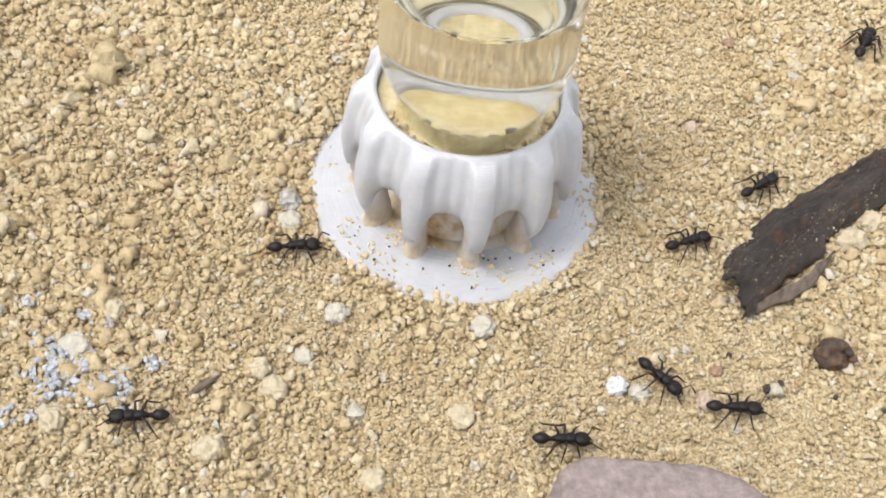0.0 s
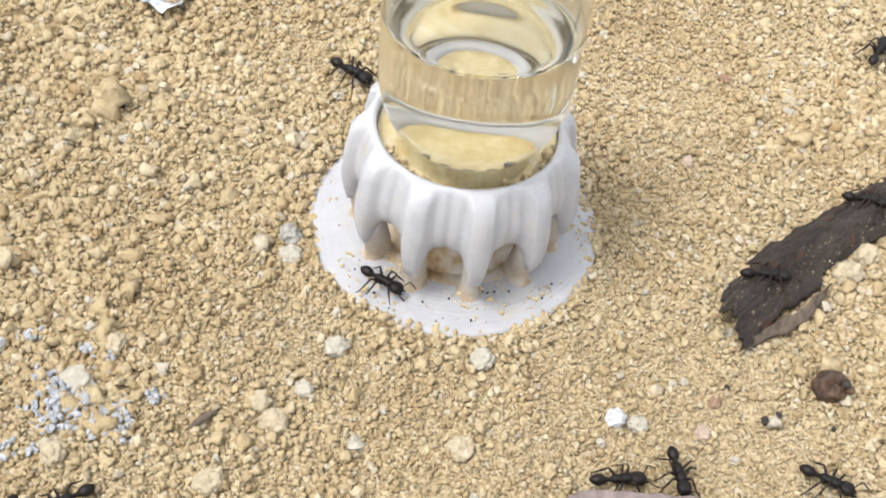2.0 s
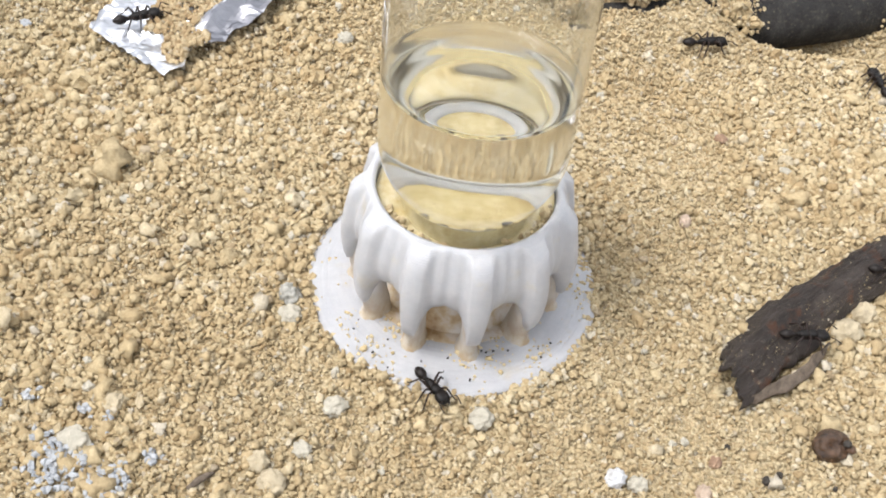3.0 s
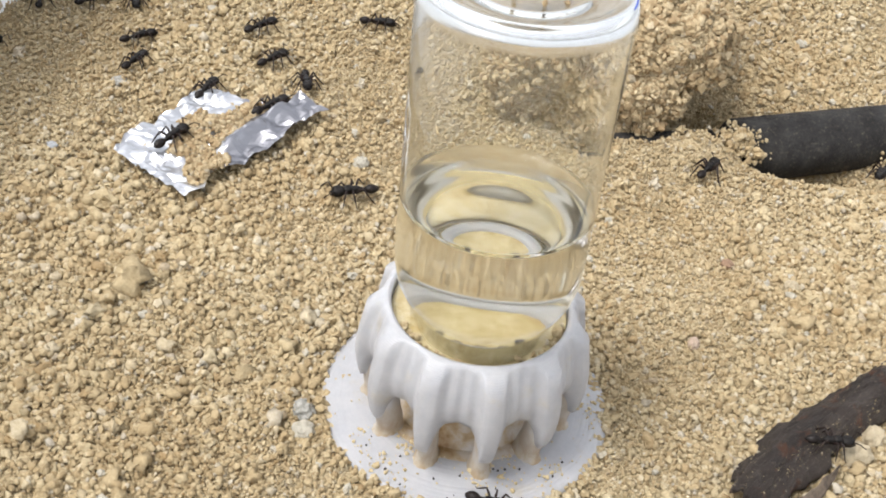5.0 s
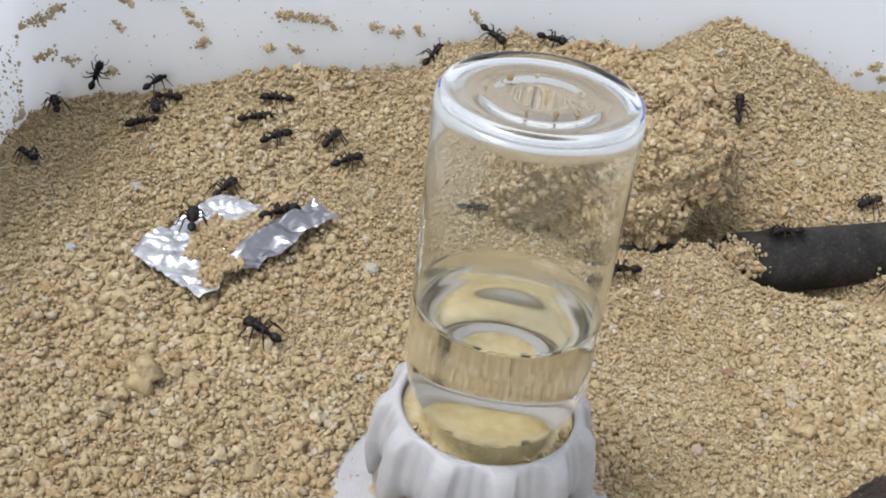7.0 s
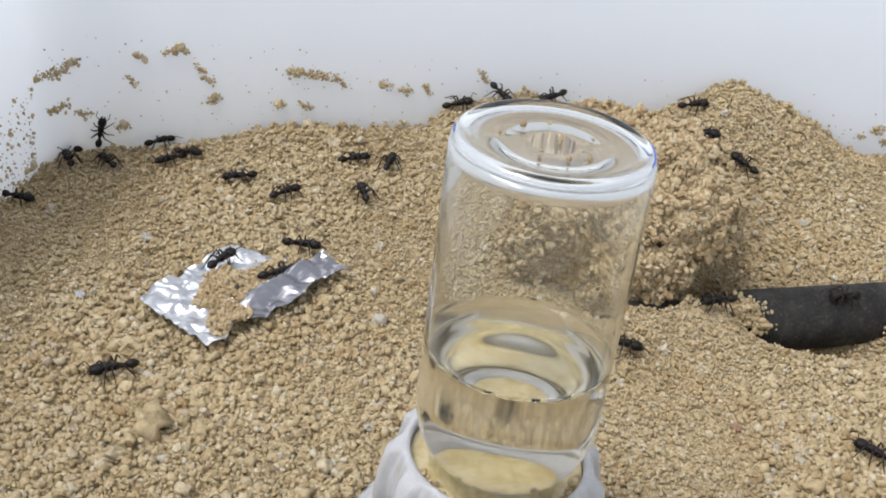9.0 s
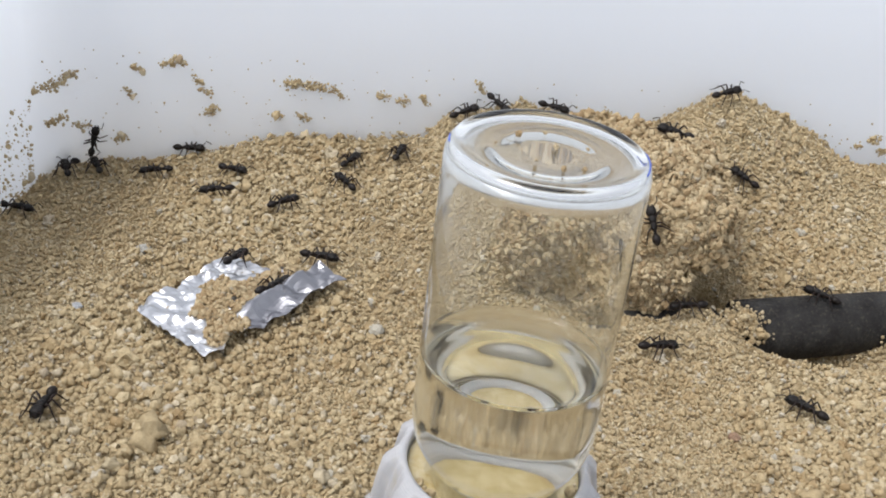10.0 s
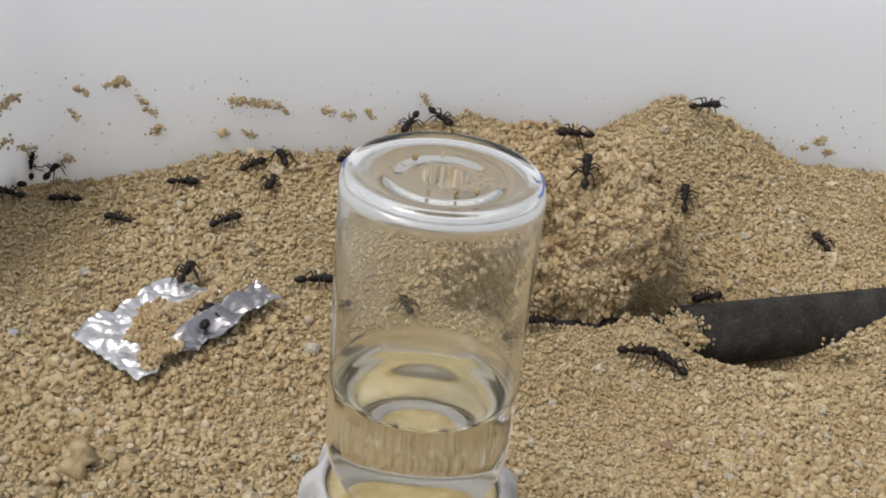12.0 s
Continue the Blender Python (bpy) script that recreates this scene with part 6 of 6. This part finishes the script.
    [(0, -5.59, 9.26, -0.74, 7, -5, -73), (4.5, -5.59, 9.26, -0.74, 7, -5, -73), (5.5, -5.73, 9.61, -0.79, 6, -5, -72), (6.2, -5.74, 9.66, -0.79, 6, -4, -74), (6.8, -5.72, 9.70, -0.79, 7, -4, -72), (7.5, -5.69, 9.70, -0.78, 7, -4, -72), (9.3, -5.11, 9.85, -0.60, -2, -10, -19), (9.6, -4.78, 9.52, -0.49, 2, -9, -36), (9.9, -4.47, 9.26, -0.40, -1, -6, -31), (10.5, -3.96, 9.17, -0.31, -4, -4, 19), (10.8, -3.80, 9.30, -0.30, -3, -2, 34), (11.2, -3.50, 9.64, -0.27, -3, -1, 35), (11.6, -3.24, 9.80, -0.22, -3, -1, 52), (12, -3.18, 10.10, -0.21, -2, -1, 52)],
    [(0, -6.47, 9.54, -0.93, -4, -3, 17), (4.8, -6.47, 9.54, -0.93, -4, -3, 17), (5.15, -6.53, 9.73, -0.94, -4, -1, 57), (5.5, -6.59, 9.91, -0.95, -2, 1, 98), (5.8, -6.60, 10.13, -0.95, -1, 2, 98), (6, -6.53, 10.22, -0.95, -1, -1, 52), (6.2, -6.46, 10.32, -0.95, 0, -3, 7), (6.5, -6.17, 10.36, -0.89, -3, -4, 30), (6.8, -6.02, 10.63, -0.84, 17, -9, 21), (7.2, -5.83, 10.65, -0.69, 8, -27, 78), (7.7, -5.76, 10.65, -0.76, -2, -19, 91), (9.3, -6.09, 10.62, -0.88, 15, -7, 21), (9.6, -5.82, 10.65, -0.73, 23, -9, 24), (9.9, -5.56, 10.67, -0.74, 17, -5, 5), (10.5, -5.06, 10.28, -0.60, -1, -9, -19), (10.8, -4.99, 10.06, -0.56, 0, -10, -20), (11.2, -4.85, 9.85, -0.51, 3, -10, -41), (11.6, -4.65, 9.64, -0.44, -2, -9, -20), (12, -4.34, 9.53, -0.39, -1, -7, -10)],
    [(0, -6.97, 10.55, -0.94, 62, -78, 34), (5, -6.97, 10.55, -0.94, 62, -78, 34), (5.5, -7.01, 10.55, -0.79, 73, -70, 21), (5.8, -6.97, 10.55, -0.80, 83, -38, 10), (6.2, -7.00, 10.55, -0.71, 83, -39, 10), (6.5, -7.01, 10.55, -0.66, 76, -67, 19), (6.8, -7.01, 10.55, -0.62, 75, -67, 19), (7.5, -7.04, 10.55, -0.66, 75, -68, 20), (7.7, -7.03, 10.55, -0.73, 75, -68, 20), (9.3, -7.18, 10.53, -0.67, 57, -79, 38), (9.6, -7.21, 10.53, -0.63, 57, -79, 38), (9.9, -7.22, 10.53, -0.64, 63, -77, 32), (10.5, -7.26, 10.52, -0.65, 59, -79, 36), (11.2, -7.26, 10.52, -0.62, 53, -80, 42), (11.6, -7.34, 10.52, -0.64, 28, -84, 68), (12, -7.39, 10.51, -0.67, 32, -83, 64)],
    [(0, -7.72, 10.48, -0.70, 64, -77, 31), (5, -7.72, 10.48, -0.70, 64, -77, 31), (5.5, -7.72, 10.47, -0.76, 74, -69, 21), (5.8, -7.72, 10.47, -0.70, 69, -74, 26), (6.2, -7.72, 10.47, -0.90, -6, -84, 102), (6.5, -7.72, 10.48, -0.89, 36, -83, 59), (6.8, -7.72, 10.47, -1.07, 34, -83, 62), (7.2, -7.72, 10.48, -0.93, -72, -71, 169), (7.35, -7.69, 10.48, -0.92, -83, -37, -179), (7.5, -7.65, 10.48, -0.92, -84, -2, -174), (7.7, -7.70, 10.48, -1.04, -84, 4, -174), (8.5, -7.72, 10.40, -0.99, -84, -2, -174), (9.2, -7.72, 10.29, -0.97, -84, -2, -174), (12, -7.72, 10.29, -0.97, -84, -2, -174)],
    [(0, -7.21, 9.36, -0.94, 3, 1, 101), (4.5, -7.21, 9.36, -0.94, 3, 1, 101), (5.5, -7.46, 9.57, -0.93, 0, 1, 99), (5.8, -7.44, 9.51, -0.93, -1, 1, 100), (6.2, -7.47, 9.55, -0.93, 0, 1, 100), (7.2, -7.49, 9.61, -0.93, -1, 1, 117), (7.5, -7.49, 9.65, -0.93, -1, 1, 121), (9.3, -7.44, 9.51, -0.93, -1, 1, 117), (9.9, -7.47, 9.60, -0.93, 0, 1, 115), (10.5, -7.46, 9.59, -0.93, 1, 1, 113), (11.2, -7.47, 9.65, -0.93, 1, 1, 104), (11.6, -7.48, 9.61, -0.93, -1, 1, 106), (12, -7.49, 9.58, -0.94, 0, 1, 165)],
    [(0, -7.72, 7.67, -0.62, 4, 33, 9), (5, -7.72, 7.67, -0.62, 4, 33, 9), (6.2, -7.26, 6.65, -0.57, -5, -2, -29), (6.5, -7.43, 7.18, -0.70, -5, -2, -28), (6.8, -7.24, 7.40, -0.73, -4, -5, -45), (7.2, -7.26, 7.37, -0.71, -4, -8, -49), (7.5, -7.52, 7.59, -0.77, -3, -4, -60), (9.3, -7.72, 7.70, -0.79, -4, 2, -6), (9.9, -7.72, 7.74, -0.79, -4, 3, -5), (10.5, -7.71, 7.73, -0.80, -4, 1, -8), (10.8, -7.72, 7.49, -0.73, -7, 3, -5), (12, -7.72, 7.49, -0.73, -7, 3, -5)],
    [(0, -1.04, 10.9, -0.01, 4, 26, -82), (5, -1.04, 10.9, -0.01, 4, 26, -82), (5.5, -1.03, 10.9, -0.01, 6, 26, -77), (5.65, -1, 10.9, 0, 24, 12, -24), (5.8, -0.97, 10.9, 0.01, 24, -11, 23), (6.2, -0.95, 10.9, 0.08, 14, -23, 57), (6.5, -0.89, 10.9, 0.17, 17, -21, 50), (6.8, -0.83, 10.9, 0.22, 16, -21, 51), (7.2, -0.82, 10.9, 0.26, 14, -23, 58), (7.7, -0.73, 10.9, 0.26, 26, -4, 8), (9.3, -0.53, 10.9, 0.5, 24, -12, 26), (9.6, -0.5, 10.9, 0.49, 23, -14, 30), (9.9, -0.39, 10.9, 0.54, 26, -6, 12), (10.1, -0.36, 10.9, 0.56, 12, -24, 62), (10.3, -0.34, 10.9, 0.58, -18, -20, 134), (10.5, -0.31, 10.9, 0.6, -27, 0, -179), (10.8, -0.31, 10.9, 0.63, -27, -1, 178), (11.2, -0.26, 10.9, 0.63, -27, 0, -180), (11.33, -0.28, 10.9, 0.63, -18, -20, 134), (11.47, -0.29, 10.9, 0.62, 12, -24, 63), (11.6, -0.3, 10.9, 0.62, 26, -7, 14), (11.8, -0.32, 10.9, 0.62, 18, 20, -46), (12, -0.34, 10.9, 0.62, -12, 24, -117)],
    [(0, 0.24, 11, 0.76, 19, 19, -43), (6.2, 0.24, 11, 0.76, 19, 19, -43), (6.5, 0.25, 11, 0.77, 19, 19, -45), (7.2, 0.23, 11, 0.75, 22, 16, -34), (7.5, 0.24, 11, 0.76, 20, 17, -39), (9.3, 0.24, 11, 0.76, 18, 20, -45), (9.9, 0.25, 11, 0.77, 19, 19, -43), (10.5, 0.23, 11, 0.75, 21, 17, -37), (11.2, 0.21, 11, 0.74, 21, 17, -37), (11.6, 0.19, 11, 0.73, 21, 16, -36), (12, 0.2, 11, 0.73, 21, 17, -37)],
    [(0, 1.08, 11.1, 0.84, 25, 11, -22), (6.2, 1.08, 11.1, 0.84, 25, 11, -22), (6.5, 1.09, 11.1, 0.84, 24, 12, -26), (6.8, 1.25, 11.1, 0.77, 26, 6, -12), (7.2, 1.43, 11.1, 0.72, 26, 7, -15), (7.7, 1.64, 11.1, 0.64, 24, 12, -24), (8.1, 1.5, 11.1, 0.7, 1, 27, -88), (8.5, 1.37, 11.1, 0.75, -23, 13, -152), (9.3, 1.22, 11.1, 0.78, -20, 18, -139), (9.6, 1.24, 11.1, 0.78, 8, 26, -73), (9.9, 1.27, 11.1, 0.78, 26, 6, -13), (10.5, 1.51, 11.1, 0.69, 23, 14, -29), (10.8, 1.65, 11.1, 0.64, 23, 14, -30), (11.2, 1.97, 11.1, 0.56, 26, -6, 12), (11.33, 2.05, 11.1, 0.54, 12, -24, 61), (11.47, 2.13, 11.1, 0.51, -18, -20, 133), (11.6, 2.22, 11.1, 0.49, -27, 0, -180), (11.73, 2.27, 11.1, 0.48, -18, -20, 132), (11.87, 2.33, 11.1, 0.46, 13, -23, 59), (12, 2.39, 11.1, 0.45, 26, -5, 9)],
    [(0, 2.46, 9.35, 0.88, -26, 4, -171), (5.5, 2.46, 9.35, 0.88, -26, 4, -171), (5.8, 2.36, 9.44, 0.88, -26, -5, 171), (5.933, 2.33, 9.48, 0.88, -14, -23, 123), (6.067, 2.30, 9.52, 0.88, 16, -21, 52), (6.2, 2.26, 9.56, 0.89, 26, -2, 5), (6.5, 2.36, 9.65, 1.00, 26, -5, 10), (6.8, 2.53, 9.74, 1.06, 26, -4, 7), (7.2, 2.65, 9.86, 1.04, 26, -6, 12), (7.7, 2.89, 10.01, 0.98, 26, -7, 15), (9.3, 4.02, 11.00, 1.02, 26, -7, 14), (9.6, 4.21, 11.00, 1.23, 25, -9, 18), (9.9, 4.37, 11.00, 1.43, 25, -10, 21), (10.5, 4.59, 11.00, 1.62, 24, -12, 25), (10.8, 4.80, 11.00, 1.44, 27, -1, 2), (11.2, 5.05, 11.00, 1.38, 27, 0, 0), (11.6, 5.11, 11.00, 1.37, 26, -5, 9), (12, 5.09, 11.00, 1.41, 26, -5, 9)],
    [(0, 3.31, 8.30, 1.53, 27, -1, 2), (5.8, 3.31, 8.30, 1.53, 27, -1, 2), (6.2, 3.31, 8.30, 1.55, 27, 0, 0), (6.8, 3.27, 8.30, 1.57, 22, 16, -35), (7.2, 3.25, 8.30, 1.56, 27, 1, -2), (7.7, 3.35, 8.30, 1.45, 27, 0, 0), (9.3, 3.19, 7.70, 1.82, 27, -1, 3), (9.4, 3.16, 7.70, 1.83, 17, -21, 50), (9.5, 3.12, 7.70, 1.84, -14, -23, 123), (9.6, 3.09, 7.70, 1.85, -26, -4, 171), (9.9, 2.93, 7.70, 1.90, -26, -6, 167), (10.5, 2.73, 7.70, 2.01, -26, -5, 169), (10.8, 2.58, 7.70, 2.07, -26, -3, 173), (11.2, 2.45, 7.70, 2.11, -27, 0, -180), (11.6, 2.27, 7.70, 2.02, -27, 0, -180), (12, 2.28, 7.70, 2.00, -27, 0, -180)],
    [(0, 3.81, 7.59, -0.24, -6, -19, 72), (4.3, 3.81, 7.59, -0.24, -6, -19, 72), (4.6, 3.99, 7.85, -0.16, -7, -5, 70), (5, 4.10, 8.02, -0.12, -10, -6, 75), (5.5, 4.26, 8.37, -0.02, -18, -12, 69), (5.8, 4.34, 8.51, 0.03, -8, -13, 69), (6.2, 4.45, 8.91, 0.16, -11, -18, 80), (6.8, 4.56, 9.30, 0.39, -6, -27, 76), (7.2, 4.66, 9.57, 0.59, -9, -30, 92), (7.7, 4.64, 9.70, 0.67, -14, -28, 97), (9.3, 4.65, 9.49, 0.55, -30, -8, 148), (9.6, 4.69, 9.51, 0.57, -30, -5, 157), (9.9, 4.69, 9.45, 0.53, -30, -11, 147), (10.5, 4.72, 9.41, 0.49, -18, -28, 114), (10.8, 4.65, 9.36, 0.45, -16, -30, 110), (11.2, 4.71, 9.28, 0.43, -18, -23, 115), (11.6, 4.65, 9.24, 0.38, -16, -23, 99), (12, 4.62, 9.16, 0.34, -7, -28, 83)],
    [(0, 3.39, 7.31, -0.55, 29, -41, 59), (5, 3.39, 7.31, -0.55, 29, -41, 59), (6.5, 3.36, 7.34, -0.49, 44, -21, 34), (7.2, 3.32, 7.42, -0.37, 33, -33, 57), (7.7, 3.28, 7.38, -0.42, -10, -45, 120), (9.3, 2.60, 5.94, 0.81, -114, -55, -144), (9.6, 2.55, 5.88, 0.97, -54, -66, 149), (9.9, 2.49, 5.92, 1.13, -36, -49, 114), (10.5, 2.40, 5.98, 1.39, -27, -38, 105), (10.8, 2.37, 6.09, 1.44, -23, -30, 107), (11.2, 2.38, 6.29, 1.55, -10, -34, 103), (11.6, 2.31, 6.40, 1.67, -4, -38, 91), (12, 2.33, 6.53, 1.90, 4, -35, 84)],
    [(0, 9.40, 8.15, 0.13, 0, 0, -163), (5, 8.20, 7.75, 0.13, 0, 0, -163), (5.8, 7.01, 7.36, -0.17, 2, 0, -162), (6.2, 5.99, 6.62, -0.04, 1, 0, -165), (6.8, 5.11, 6.39, -0.04, 5, 2, -163), (7.2, 4.67, 6.09, -0.06, -7, -1, -159), (7.5, 4.39, 5.97, -0.07, -8, 0, -159), (7.7, 4.30, 5.88, -0.10, -11, 2, -162), (9.3, 3.42, 5.46, 0.09, -3, 1, -160), (9.6, 3.33, 5.51, 0.09, 3, 5, -166), (9.9, 3.21, 5.53, 0.06, 5, 7, -169), (10.5, 2.81, 5.55, -0.03, 4, 2, -163), (10.8, 2.49, 5.41, -0.04, 1, -2, -158), (11.2, 2.19, 5.35, -0.04, 2, 0, -161), (11.6, 1.98, 5.30, -0.03, 1, 0, -161), (12, 1.78, 5.26, -0.03, 2, 1, -164)],
    [(0, 9.60, 8.80, -0.24, 0, 0, -174), (5.7, 8.40, 8.40, -0.31, 0, 0, -169), (6.2, 7.09, 7.70, -0.14, -1, -3, -136), (6.5, 6.91, 7.77, -0.14, 2, -1, -141), (6.8, 6.76, 7.70, -0.15, 0, 1, -139), (7.2, 6.55, 7.62, -0.16, 0, 1, -147), (7.7, 6.36, 7.31, -0.21, -1, 2, -148), (9.3, 5.65, 6.30, -0.10, -12, -2, -157), (9.6, 5.57, 6.29, -0.09, -12, -2, -157), (9.9, 5.47, 6.37, -0.05, -3, -4, 153), (10.5, 5.38, 7.27, -0.29, -12, -2, 161), (10.8, 5.21, 7.26, -0.30, -12, -4, 164), (11.2, 5.20, 7.26, -0.30, -12, -2, 172), (11.6, 4.98, 7.22, -0.34, -13, 1, -173), (12, 4.75, 7.05, -0.41, -15, 1, -154)],
    [(0, 9.80, 8.60, -0.20, 0, 0, -169), (9.6, 8.20, 8.10, -0.29, 0, 0, -169), (10.05, 7.65, 7.55, -0.16, -1, 2, 137), (10.5, 7.10, 7.00, -0.04, -3, 3, 83), (10.8, 7.14, 7.64, -0.14, 3, 2, 76), (11.2, 7.26, 8.20, -0.21, 0, 3, 79), (11.6, 7.22, 8.51, -0.23, -3, 1, 83), (12, 7.18, 8.99, -0.25, -2, 0, 99)],
]
LABELS = {
    0: "black ant crossing the white feeder foot", 1: "black ant running over sand past the vial", 7: "black ant climbing over the bark strip", 8: "black ant walking beside the bark strip",
    12: "black ant feeding on the silver foil", 13: "black ant leaving the silver foil", 14: "black ant in the sand on the foil", 25: "black ant climbing the white tub wall",
    26: "black ant going along the white tub wall", 29: "black ant on the sand ridge by the wall", 30: "black ant resting on the sand ridge", 31: "black ant on the sand ridge by the wall",
    32: "black ant on top of the sand heap", 33: "black ant on the overhanging sand clod", 34: "black ant climbing the sand heap", 35: "black ant climbing the caked sand clod",
    36: "black ant following the dark pipe", 37: "black ant walking over the dark pipe",
}


def motions():
    for n, rows in enumerate(TRAILS):
        ant = ant_model if n == 0 else copy_thing(ant_model, Matrix())
        tagged(ant, LABELS.get(n, "black ant walking over pale sand"))
        ants.append(ant)
    for ant, rows in zip(ants, TRAILS):
        size = 0.9 if rows[0][2] < 2 else 1.08  # the workers round the feeder are the smaller ones
        ant.scale = [size * c for c in ant.scale]
        stride(ant, rows)
        walk(ant, trail(rows))


ants = []
motions()
